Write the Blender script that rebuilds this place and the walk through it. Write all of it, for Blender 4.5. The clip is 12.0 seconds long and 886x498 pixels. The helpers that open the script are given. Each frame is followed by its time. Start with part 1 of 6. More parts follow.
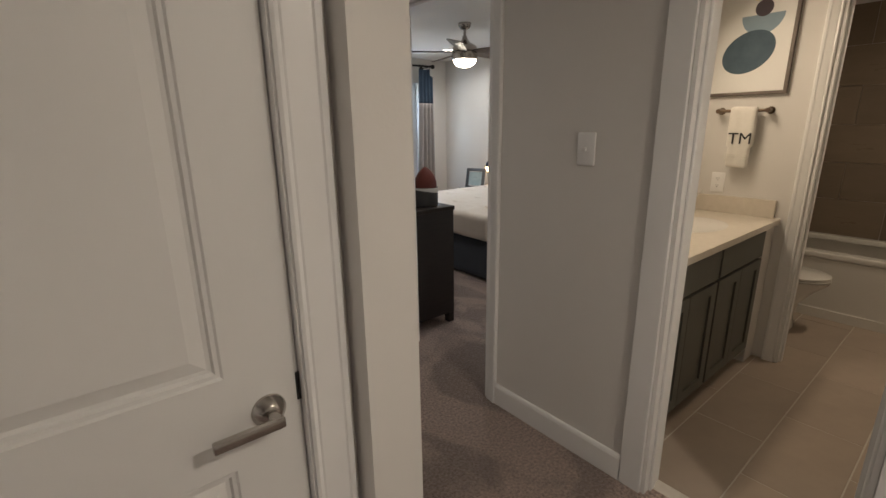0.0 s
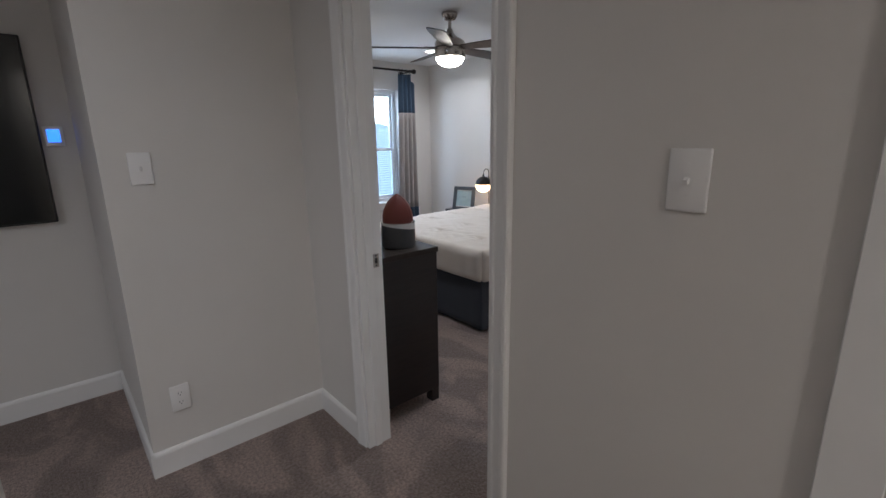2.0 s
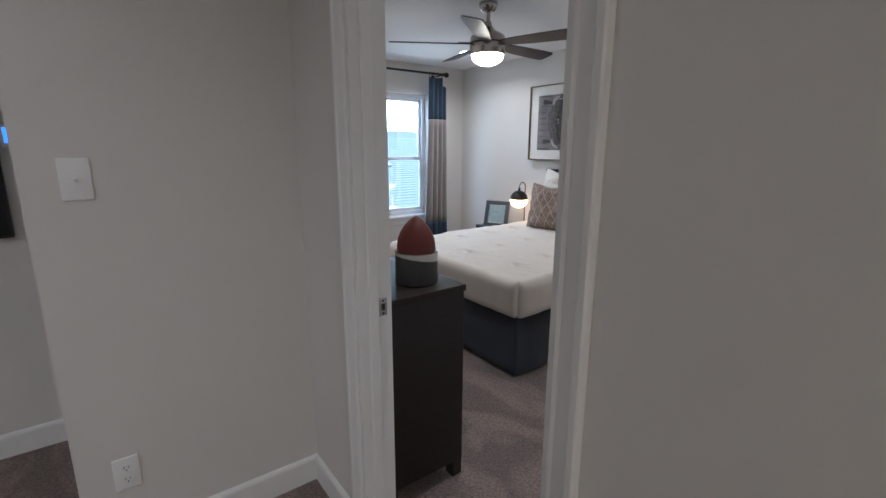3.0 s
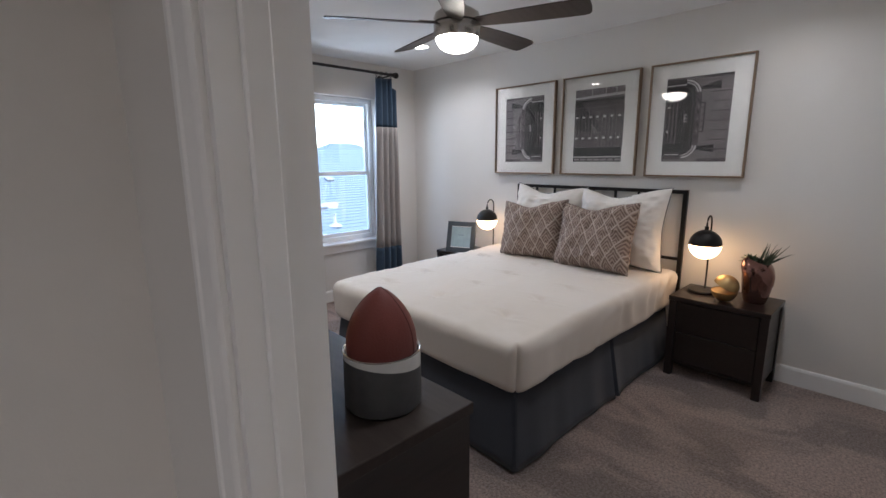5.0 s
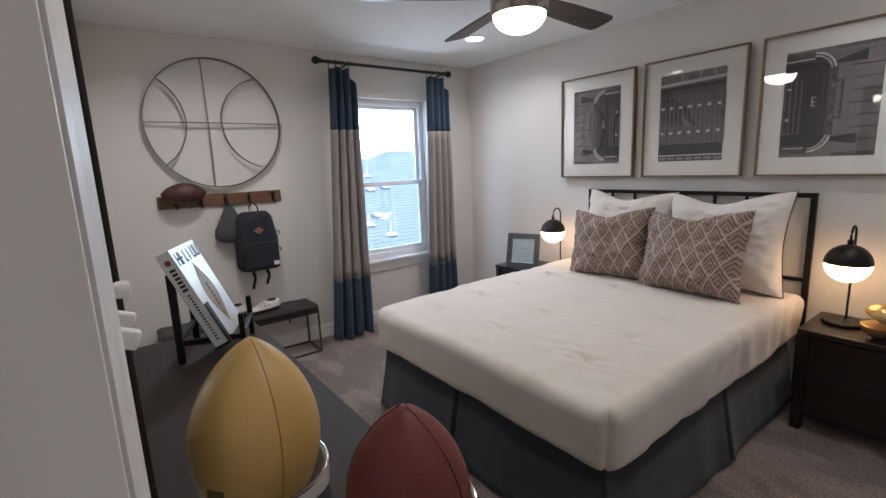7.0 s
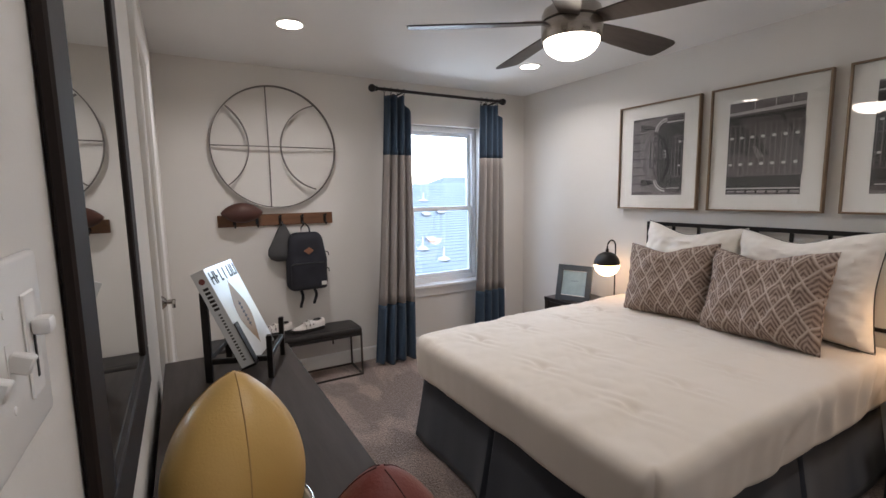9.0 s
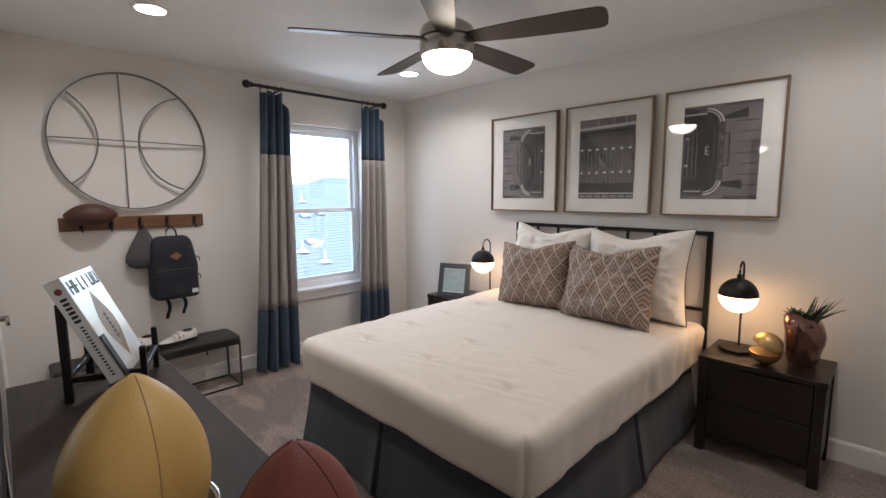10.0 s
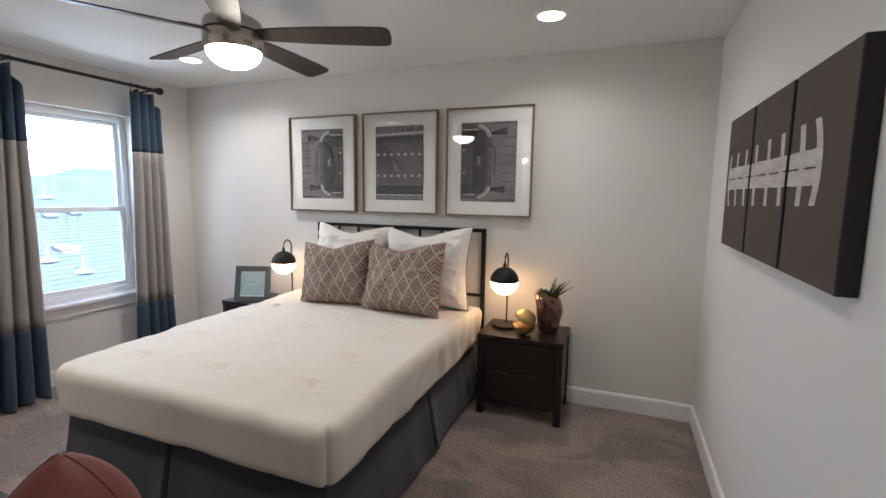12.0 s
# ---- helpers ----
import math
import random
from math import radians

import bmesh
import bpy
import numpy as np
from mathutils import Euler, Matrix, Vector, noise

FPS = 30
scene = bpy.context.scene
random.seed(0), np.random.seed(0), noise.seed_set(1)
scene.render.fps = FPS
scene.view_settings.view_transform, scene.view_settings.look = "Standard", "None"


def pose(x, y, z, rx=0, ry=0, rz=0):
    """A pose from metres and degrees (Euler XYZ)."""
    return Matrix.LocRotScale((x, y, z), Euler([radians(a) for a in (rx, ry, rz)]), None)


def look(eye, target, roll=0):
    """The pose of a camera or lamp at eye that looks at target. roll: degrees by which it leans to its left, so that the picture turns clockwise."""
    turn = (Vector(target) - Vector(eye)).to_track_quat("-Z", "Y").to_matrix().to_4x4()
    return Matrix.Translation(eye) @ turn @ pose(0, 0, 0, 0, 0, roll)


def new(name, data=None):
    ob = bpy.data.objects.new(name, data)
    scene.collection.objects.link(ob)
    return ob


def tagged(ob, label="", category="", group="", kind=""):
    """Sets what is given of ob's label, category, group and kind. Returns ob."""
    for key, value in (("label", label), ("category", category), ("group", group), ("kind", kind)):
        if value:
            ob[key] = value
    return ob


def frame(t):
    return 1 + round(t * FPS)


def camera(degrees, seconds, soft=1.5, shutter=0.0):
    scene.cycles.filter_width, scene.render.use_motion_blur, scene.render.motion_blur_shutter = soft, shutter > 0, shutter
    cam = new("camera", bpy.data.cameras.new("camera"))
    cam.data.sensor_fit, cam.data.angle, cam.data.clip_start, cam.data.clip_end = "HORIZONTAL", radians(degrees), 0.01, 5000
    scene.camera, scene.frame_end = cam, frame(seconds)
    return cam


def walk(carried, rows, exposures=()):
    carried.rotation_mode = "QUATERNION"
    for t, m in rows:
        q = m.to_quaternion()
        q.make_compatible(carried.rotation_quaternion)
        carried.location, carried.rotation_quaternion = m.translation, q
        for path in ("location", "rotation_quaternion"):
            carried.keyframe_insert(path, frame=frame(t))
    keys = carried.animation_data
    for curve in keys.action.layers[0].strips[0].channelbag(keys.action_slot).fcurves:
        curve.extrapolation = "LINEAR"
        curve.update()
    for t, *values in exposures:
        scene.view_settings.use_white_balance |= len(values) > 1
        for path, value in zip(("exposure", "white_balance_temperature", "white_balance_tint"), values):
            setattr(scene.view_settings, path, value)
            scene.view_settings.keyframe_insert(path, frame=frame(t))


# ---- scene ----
cam = camera(88.6, 12.0)
PATH = [
    (0, (-0.215, -0.071, 1.436), (1.005, 1.423, 0.91), -0.7),
    (0.5, (-0.081, 0.095, 1.422), (1.129, 1.607, 0.925), -1.7),
    (1, (0.107, 0.275, 1.441), (1.339, 1.773, 0.954), -2.3),
    (1.5, (0.243, 0.428, 1.425), (1.51, 1.897, 0.935), -1.7),
    (2, (0.394, 0.597, 1.429), (1.663, 2.067, 0.954), -0.9),
    (2.5, (0.569, 0.781, 1.417), (1.789, 2.3, 0.963), -0.3),
    (3, (0.728, 0.994, 1.426), (1.906, 2.55, 0.989), 0.2),
    (3.2, (0.777, 1.067, 1.420), (1.950, 2.629, 0.992), 0.0),
    (4.8, (1.128, 1.666, 1.428), (2.469, 3.098, 1.043), 0.0),
    (5, (1.166, 1.714, 1.427), (2.529, 3.125, 1.04), -0.4),
    (5.5, (1.242, 1.829, 1.43), (2.652, 3.192, 1.037), -1.2),
    (6, (1.317, 1.958, 1.449), (2.72, 3.324, 1.042), -2.1),
    (6.5, (1.368, 2.01, 1.447), (2.7, 3.449, 1.053), -2.4),
    (7, (1.47, 2.055, 1.436), (2.646, 3.632, 1.075), -2.4),
    (7.2, (1.507, 2.076, 1.434), (2.613, 3.705, 1.081), -2.2),
    (8.8, (1.567, 2.093, 1.436), (2.493, 3.848, 1.19), -0.9),
    (9, (1.563, 2.073, 1.438), (2.55, 3.795, 1.194), -0.9),
    (9.5, (1.541, 2.044, 1.437), (2.718, 3.642, 1.194), -0.6),
    (10, (1.496, 2.01, 1.445), (2.893, 3.421, 1.201), -0.3),
    (10.5, (1.465, 1.972, 1.45), (3.035, 3.188, 1.216), -0.2),
    (11, (1.437, 1.943, 1.454), (3.169, 2.92, 1.24), 0.5),
    (11.5, (1.433, 1.909, 1.461), (3.256, 2.705, 1.257), 0.9),
    (12, (1.429, 1.91, 1.459), (3.28, 2.628, 1.214), 0.8),
]
walk(cam, [(t, look(eye, target, roll)) for t, eye, target, roll in PATH],
     exposures=[(0.0, 3.75, 6400, 9), (1.0, 3.7, 5850, 9), (2.0, 3.78, 5650, 10), (2.5, 3.84, 5550, 10), (3.1, 3.86, 5600, 9), (5.0, 3.82, 5800, 12), (6.5, 3.78, 6000, 13), (7.2, 3.85, 6050, 13), (9.5, 3.92, 6350, 14), (10.5, 4.02, 6300, 14), (12.0, 4.15, 6100, 11)])

# ---- world and lights ----
CEIL = 2.39
LAMP_GLOW, GLOBE_GLOW, LENS_GLOW = 0.74, 1.9, 1.5
world = bpy.data.worlds.new("world")
scene.world = world
world.use_nodes = True
wn = world.node_tree.nodes
sky = wn.new("ShaderNodeTexSky")
sky.sky_type = "NISHITA"
sky.sun_disc = False
sky.sun_elevation = radians(48)
sky.sun_rotation = radians(200)
sky.air_density = 1.2
sky.dust_density = 2.0
sky.ozone_density = 3.0
wn["Background"].inputs["Strength"].default_value = 0.15
world.node_tree.links.new(sky.outputs["Color"], wn["Background"].inputs["Color"])


def lamp(name, kind, energy, colour, m, size=0.1, size_y=0.0, spread=180):
    data = bpy.data.lights.new(name, kind)
    data.energy, data.color = energy, colour
    if kind == "AREA":
        data.shape, data.size, data.spread = ("RECTANGLE" if size_y else "DISK"), size, radians(spread)
        if size_y:
            data.size_y = size_y
    elif kind == "SUN":
        data.angle = size
    else:
        data.shadow_soft_size = size
    ob = new(name, data)
    ob.matrix_world = m
    return ob


WARM, SOFT = (1.0, 0.80, 0.58), (1.0, 0.955, 0.915)
lamp("sun", "SUN", 0.9, (1.0, 0.95, 0.88), look((0, 0, 30), (-6, 14, 0)), radians(3))
# unseen fill lamps added for loft, landing, hall and bathroom; the bedroom's downlights
lamp("loft_fill", "AREA", 1.4, (1.0, 0.97, 0.94), look((-1.60, 1.05, CEIL - 0.012), (-1.60, 1.05, 0)), 0.13, spread=160)
lamp("landing_fill", "AREA", 0.16, (1.0, 0.95, 0.90), look((0.20, 1.90, CEIL - 0.012), (0.20, 1.90, 0)), 0.13, spread=160)
DOWNLIGHTS = [(3.952, 4.864), (2.166, 4.808), (3.967, 2.306), (2.17, 2.306)]
for dx, dy in DOWNLIGHTS:
    lamp("downlight_lamp", "AREA", 0.52 if dy > 4 else 0.25 if dx > 3 else 0.20, SOFT, look((dx, dy, CEIL - 0.012), (dx, dy, 0)), 0.13, spread=150)
lamp("hall_fill", "AREA", 1.15, (1.0, 0.88, 0.74), look((0.70, -1.0, CEIL - 0.012), (0.70, -1.0, 0)), 0.13, spread=160)
lamp("bath_fill", "AREA", 0.52, WARM, look((3.50, 0.10, CEIL - 0.012), (3.50, 0.10, 0)), 0.13, spread=160)
lamp("vanity_fill", "AREA", 0.62, WARM, look((2.25, 1.14, 2.0), (2.25, 0.2, 0.9)), 0.6, 0.1)

# added area lamp outside the upper window opening, standing in for the sky's light
lamp("sky_fill", "AREA", 0.42, (0.78, 0.89, 1.0), look((3.71, 5.905, 1.81), (3.71, 3.0, 0.8)), 0.64, 0.34, spread=150)

# ---- materials ----
def material(name, colour, rough=0.6, metal=0.0, second=None, scale=8.0, detail=6.0, contrast=0.5, bump=0.0, bump_scale=60.0,
             bump_dist=0.002, stretch=(1, 1, 1), emission=None, strength=0.0, spec=0.5, rough_var=0.0, sheen=0.0, coords="Object", vary=0.0, coat=0.0):
    """A surface with a base colour, patches of a second colour, grain relief and uneven gloss."""
    mat = bpy.data.materials.new(name)
    mat.use_nodes = True
    n, l = mat.node_tree.nodes, mat.node_tree.links
    b = n["Principled BSDF"]
    b.inputs["Base Color"].default_value = (*colour, 1)
    b.inputs["Roughness"].default_value = rough
    b.inputs["Metallic"].default_value = metal
    b.inputs["Specular IOR Level"].default_value = spec
    if sheen:
        b.inputs["Sheen Weight"].default_value = sheen
    if coat:
        b.inputs["Coat Weight"].default_value = coat
        b.inputs["Coat Roughness"].default_value = 0.12
    tc = n.new("ShaderNodeTexCoord")
    mp = n.new("ShaderNodeMapping")
    mp.inputs["Scale"].default_value = stretch
    l.new(tc.outputs[coords], mp.inputs["Vector"])
    if second:
        t = n.new("ShaderNodeTexNoise")
        t.inputs["Scale"].default_value, t.inputs["Detail"].default_value, t.inputs["Roughness"].default_value = scale, detail, 0.62
        l.new(mp.outputs["Vector"], t.inputs["Vector"])
        r = n.new("ShaderNodeMapRange")
        r.inputs["From Min"].default_value, r.inputs["From Max"].default_value = 0.5 - contrast / 2, 0.5 + contrast / 2
        l.new(t.outputs["Fac"], r.inputs["Value"])
        m = n.new("ShaderNodeMix")
        m.data_type = "RGBA"
        m.inputs["A"].default_value, m.inputs["B"].default_value = (*colour, 1), (*second, 1)
        l.new(r.outputs["Result"], m.inputs["Factor"])
        out = m.outputs["Result"]
        if vary:
            oi = n.new("ShaderNodeObjectInfo")
            v = n.new("ShaderNodeMapRange")
            v.inputs["To Min"].default_value, v.inputs["To Max"].default_value = 1 - vary, 1 + vary
            l.new(oi.outputs["Random"], v.inputs["Value"])
            h = n.new("ShaderNodeHueSaturation")
            l.new(out, h.inputs["Color"])
            l.new(v.outputs["Result"], h.inputs["Value"])
            out = h.outputs["Color"]
        l.new(out, b.inputs["Base Color"])
        if rough_var:
            q = n.new("ShaderNodeMapRange")
            q.inputs["To Min"].default_value, q.inputs["To Max"].default_value = rough - rough_var, rough + rough_var
            l.new(t.outputs["Fac"], q.inputs["Value"])
            l.new(q.outputs["Result"], b.inputs["Roughness"])
    if bump:
        t2 = n.new("ShaderNodeTexNoise")
        t2.inputs["Scale"].default_value, t2.inputs["Detail"].default_value = bump_scale, 5.0
        l.new(mp.outputs["Vector"], t2.inputs["Vector"])
        bp = n.new("ShaderNodeBump")
        bp.inputs["Strength"].default_value, bp.inputs["Distance"].default_value = bump, bump_dist
        l.new(t2.outputs["Fac"], bp.inputs["Height"])
        l.new(bp.outputs["Normal"], b.inputs["Normal"])
    if emission:
        b.inputs["Emission Color"].default_value = (*emission, 1)
        b.inputs["Emission Strength"].default_value = strength
    return mat


M_WALL = material("wall_paint", (0.74, 0.715, 0.68), 0.75, second=(0.71, 0.685, 0.65), scale=1.3, bump=0.25, bump_scale=140, bump_dist=0.0012)
M_CEIL = material("ceiling_paint", (0.87, 0.87, 0.86), 0.9, second=(0.84, 0.84, 0.83), scale=2.0, bump=0.3, bump_scale=120, bump_dist=0.0015)
M_TRIM = material("white_trim", (0.86, 0.85, 0.835), 0.38, second=(0.83, 0.82, 0.80), scale=5, bump=0.08, bump_scale=70, bump_dist=0.0008, rough_var=0.06)
M_DOOR = material("door_paint", (0.78, 0.77, 0.75), 0.42, second=(0.75, 0.74, 0.72), scale=3, bump=0.12, bump_scale=90, stretch=(1, 1, 0.15), bump_dist=0.0008)
def carpet():
    """Cut pile: speckled tufts, footprints and vacuum marks in two broader scales."""
    mat = material("carpet_pile", (0.60, 0.465, 0.405), 1.0, second=(0.285, 0.21, 0.178), scale=80, detail=6, contrast=0.30, spec=0.05, sheen=0.25)
    n, l = mat.node_tree.nodes, mat.node_tree.links
    b = n["Principled BSDF"]
    tc = n.new("ShaderNodeTexCoord")
    broad = n.new("ShaderNodeTexNoise")
    broad.inputs["Scale"].default_value, broad.inputs["Detail"].default_value, broad.inputs["Distortion"].default_value = 2.6, 4.0, 1.2
    mp = n.new("ShaderNodeMapping")
    mp.inputs["Scale"].default_value, mp.inputs["Rotation"].default_value = (1.0, 0.55, 1.0), (0, 0, 0.5)
    l.new(tc.outputs["Object"], mp.inputs["Vector"])
    l.new(mp.outputs["Vector"], broad.inputs["Vector"])
    r = n.new("ShaderNodeMapRange")
    r.inputs["From Min"].default_value, r.inputs["From Max"].default_value = 0.45, 0.56
    r.inputs["To Min"].default_value, r.inputs["To Max"].default_value = 0.78, 1.22
    l.new(broad.outputs["Fac"], r.inputs["Value"])
    h = n.new("ShaderNodeHueSaturation")
    old = b.inputs["Base Color"].links[0].from_socket
    l.new(old, h.inputs["Color"])
    l.new(r.outputs["Result"], h.inputs["Value"])
    l.new(h.outputs["Color"], b.inputs["Base Color"])
    tuft = n.new("ShaderNodeTexVoronoi")
    tuft.inputs["Scale"].default_value = 190
    l.new(tc.outputs["Object"], tuft.inputs["Vector"])
    fine = n.new("ShaderNodeTexNoise")
    fine.inputs["Scale"].default_value, fine.inputs["Detail"].default_value = 60, 6
    l.new(tc.outputs["Object"], fine.inputs["Vector"])
    add = n.new("ShaderNodeMath")
    add.operation = "SUBTRACT"
    l.new(fine.outputs["Fac"], add.inputs[0])
    l.new(tuft.outputs["Distance"], add.inputs[1])
    bp = n.new("ShaderNodeBump")
    bp.inputs["Strength"].default_value, bp.inputs["Distance"].default_value = 1.0, 0.016
    l.new(add.outputs[0], bp.inputs["Height"])
    l.new(bp.outputs["Normal"], b.inputs["Normal"])
    return mat


M_CARPET = carpet()
M_GROUT = material("grout", (0.64, 0.60, 0.54), 0.9, second=(0.56, 0.52, 0.46), scale=20, bump=0.3, bump_scale=200)
M_TILE = material("floor_tile", (0.45, 0.37, 0.30), 0.38, second=(0.36, 0.295, 0.24), scale=4.5, contrast=0.7, bump=0.1, bump_scale=60, rough_var=0.1, vary=0.08)
M_WALLTILE = material("wall_tile", (0.23, 0.18, 0.135), 0.30, second=(0.165, 0.125, 0.09), scale=2.2, stretch=(1, 1, 6), contrast=0.8, rough_var=0.1, vary=0.1)
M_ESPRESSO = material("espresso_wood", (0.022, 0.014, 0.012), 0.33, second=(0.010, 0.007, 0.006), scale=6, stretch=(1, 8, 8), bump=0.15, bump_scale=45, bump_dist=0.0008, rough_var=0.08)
# espresso wood with a lighter base, standing in for the dresser top's reflection
M_ESPRESSO_SHEEN = material("dresser_top_sheen", (0.050, 0.038, 0.033), 0.58, second=(0.032, 0.024, 0.021), scale=5, stretch=(8, 0.7, 8), bump=0.12, bump_scale=40, bump_dist=0.0008, rough_var=0.06, spec=0.28)
M_BLACKMETAL = material("black_metal", (0.013, 0.012, 0.012), 0.42, metal=0.6, second=(0.024, 0.022, 0.021), scale=30, rough_var=0.08)
M_NICKEL = material("brushed_nickel", (0.48, 0.45, 0.42), 0.22, metal=1.0, second=(0.40, 0.37, 0.34), scale=8, stretch=(1, 1, 14), rough_var=0.07)
M_BRONZE = material("bronze_rail", (0.20, 0.15, 0.11), 0.38, metal=1.0, second=(0.14, 0.10, 0.075), scale=12, rough_var=0.08)
M_WHITEPLASTIC = material("white_plastic", (0.88, 0.87, 0.855), 0.30, second=(0.85, 0.84, 0.825), scale=10)
M_DARK = material("dark_slot", (0.02, 0.02, 0.02), 0.6)
M_VINYL = material("window_vinyl", (0.88, 0.885, 0.89), 0.35, second=(0.86, 0.865, 0.87), scale=6)


# ---- building helpers ----
def part(name, bm, mat, parent=None, label="", smooth=False, kind=""):
    """Links a bmesh as one mesh object, under a thing or a part where one is given."""
    me = bpy.data.meshes.new(name)
    bmesh.ops.recalc_face_normals(bm, faces=bm.faces)
    bm.to_mesh(me)
    bm.free()
    for m in (mat if isinstance(mat, (list, tuple)) else [mat]):
        me.materials.append(m)
    if smooth:
        me.shade_smooth()
        me.set_sharp_from_angle(angle=radians(38))
    ob = new(name, me)
    if parent is not None:
        ob.parent = parent
    return tagged(ob, label, kind=kind)


def thing(name, m, label, category, group=""):
    """An Empty at the base of a thing, which carries its parts."""
    ob = new(name)
    ob.empty_display_size = 0.1
    ob.matrix_world = m
    return tagged(ob, label, category, group)


def box(bm, x0, y0, z0, x1, y1, z1, bevel=0.0, seg=1, m=None, mi=0):
    r = bmesh.ops.create_cube(bm, size=1.0)
    t = Matrix.Translation(((x0 + x1) / 2, (y0 + y1) / 2, (z0 + z1) / 2)) @ Matrix.Diagonal((x1 - x0, y1 - y0, z1 - z0, 1))
    bmesh.ops.transform(bm, matrix=t, verts=r["verts"])
    vs = r["verts"]
    if mi:
        for f in {f for v in vs for f in v.link_faces}:
            f.material_index = mi
    if bevel:
        es = list({e for v in vs for e in v.link_edges})
        b = bmesh.ops.bevel(bm, geom=es, offset=bevel, segments=seg, profile=0.5, affect="EDGES")
        vs = list({v for f in b["faces"] for v in f.verts} | {v for v in vs if v.is_valid})
    if m is not None:
        bmesh.ops.transform(bm, matrix=m, verts=vs)
    return bm


def lathe(bm, profile, seg=32, m=None, mi=0):
    """A turned body round z from pairs of radius and height."""
    rings, made = [], []
    for r, z in profile:
        if r < 1e-5:
            ring = [bm.verts.new((0, 0, z))]
        else:
            ring = [bm.verts.new((r * math.cos(2 * math.pi * k / seg), r * math.sin(2 * math.pi * k / seg), z)) for k in range(seg)]
        rings.append(ring)
        made += ring
    for a, b in zip(rings, rings[1:]):
        for k in range(seg):
            k2 = (k + 1) % seg
            vs = [a[k % len(a)], a[k2 % len(a)], b[k2 % len(b)], b[k % len(b)]]
            vs = [v for i, v in enumerate(vs) if v not in vs[:i]]
            if len(vs) > 2:
                f = bm.faces.new(vs)
                f.material_index = mi
    if m is not None:
        bmesh.ops.transform(bm, matrix=m, verts=made)
    return bm


def tube(bm, points, r, seg=8, closed=False):
    """A round bar along points."""
    pts = [Vector(p) for p in points]
    n = len(pts)
    rings = []
    for i, p in enumerate(pts):
        a = pts[(i - 1) % n] if (closed or i) else p
        b = pts[(i + 1) % n] if (closed or i < n - 1) else p
        d = (b - a).normalized()
        up = Vector((0, 0, 1)) if abs(d.z) < 0.95 else Vector((1, 0, 0))
        u = d.cross(up).normalized()
        v = d.cross(u)
        rr = r[i] if isinstance(r, (list, tuple)) else r
        rings.append([bm.verts.new(p + (u * math.cos(2 * math.pi * k / seg) + v * math.sin(2 * math.pi * k / seg)) * rr) for k in range(seg)])
    for i in range(n if closed else n - 1):
        a, b = rings[i], rings[(i + 1) % n]
        for k in range(seg):
            bm.faces.new((a[k], a[(k + 1) % seg], b[(k + 1) % seg], b[k]))
    if not closed:
        bm.faces.new(rings[0])
        bm.faces.new(rings[-1])
    return bm


def boxes(name, rows, mat, parent=None, bevel=0.0, label="", kind=""):
    bm = bmesh.new()
    for row in rows:
        box(bm, *row, bevel=bevel)
    return part(name, bm, mat, parent, label, kind=kind)


def structure(ob, label, category):
    return tagged(ob, label, category, kind="structure")


# ---- large structure ----
X0, X1 = 1.345, 1.46          # hall and bedroom faces of the door wall
HEAD, WIN, CAN = 4.63, 5.74, 1.398
TOP = CEIL + 0.001
DH = 2.05
structure(boxes("floor", [(-2.6, -1.3, -0.12, 1.40, 3.84, 0.0), (1.40, 1.30, -0.12, 4.75, 5.86, 0.0)], M_CARPET), "taupe cut-pile carpet with vacuum marks", "floor")
structure(boxes("ceiling", [(-2.72, -1.42, CEIL, 4.87, 5.92, CEIL + 0.1)], M_CEIL), "flat white painted ceiling", "ceiling")
W = M_WALL
structure(boxes("wall_door", [(X0, -1.3, 0, X1, -0.02, TOP), (X0, -0.02, DH, X1, 0.597, TOP), (X0, 0.597, 0, X1, 1.475, TOP), (X0, 1.475, DH, X1, 2.262, TOP),
                              (X0, 2.262, 0, X1, 3.98, TOP), (X0, 3.98, DH, X1, 4.70, TOP), (X0, 4.70, 0, X1, WIN, TOP)], W), "warm greige painted wall with three doorways", "wall")
structure(boxes("wall_head", [(HEAD, CAN, 0, HEAD + 0.12, WIN, TOP)], W), "warm greige painted bedhead wall", "wall")
structure(boxes("wall_bath_partition", [(X1, 1.283, 0, 4.75, CAN, TOP)], W), "painted wall between bedroom and bathroom", "wall")
WX0, WX1, WZ0, WZ1 = 3.335, 4.085, 0.600, 2.047
structure(boxes("wall_window", [(X0, WIN, 0, WX0, WIN + 0.14, TOP), (WX1, WIN, 0, HEAD + 0.12, WIN + 0.14, TOP), (WX0, WIN, 0, WX1, WIN + 0.14, WZ0), (WX0, WIN, WZ1, WX1, WIN + 0.14, TOP)], W),
          "warm greige painted wall with one window", "wall")
structure(boxes("wall_hall", [(0.549, 2.72, 0, X0, 2.835, TOP), (0.549, 2.835, 0, 0.664, 3.72, TOP)], W), "greige painted hall wall round a closet", "wall")
structure(boxes("wall_loft", [(-2.6, 3.72, 0, 0.664, 3.84, TOP)], W), "greige painted loft wall", "wall")
structure(boxes("wall_linen", [(0.174, 0.645, 0, 0.300, 1.25, TOP), (-0.95, 0.716, 0, -0.74, 0.83, TOP), (-0.74, 0.716, DH, 0.0725, 0.83, TOP), (0.0725, 0.716, 0, 0.174, 0.83, TOP), (-0.95, 1.16, 0, 0.174, 1.25, TOP), (-0.95, 0.83, 0, -0.84, 1.16, TOP)], W),
          "greige painted linen closet walls with a square corner", "wall")
structure(boxes("wall_west", [(-2.72, -1.42, 0, -2.6, 3.84, TOP)], W), "plain painted loft wall", "wall")
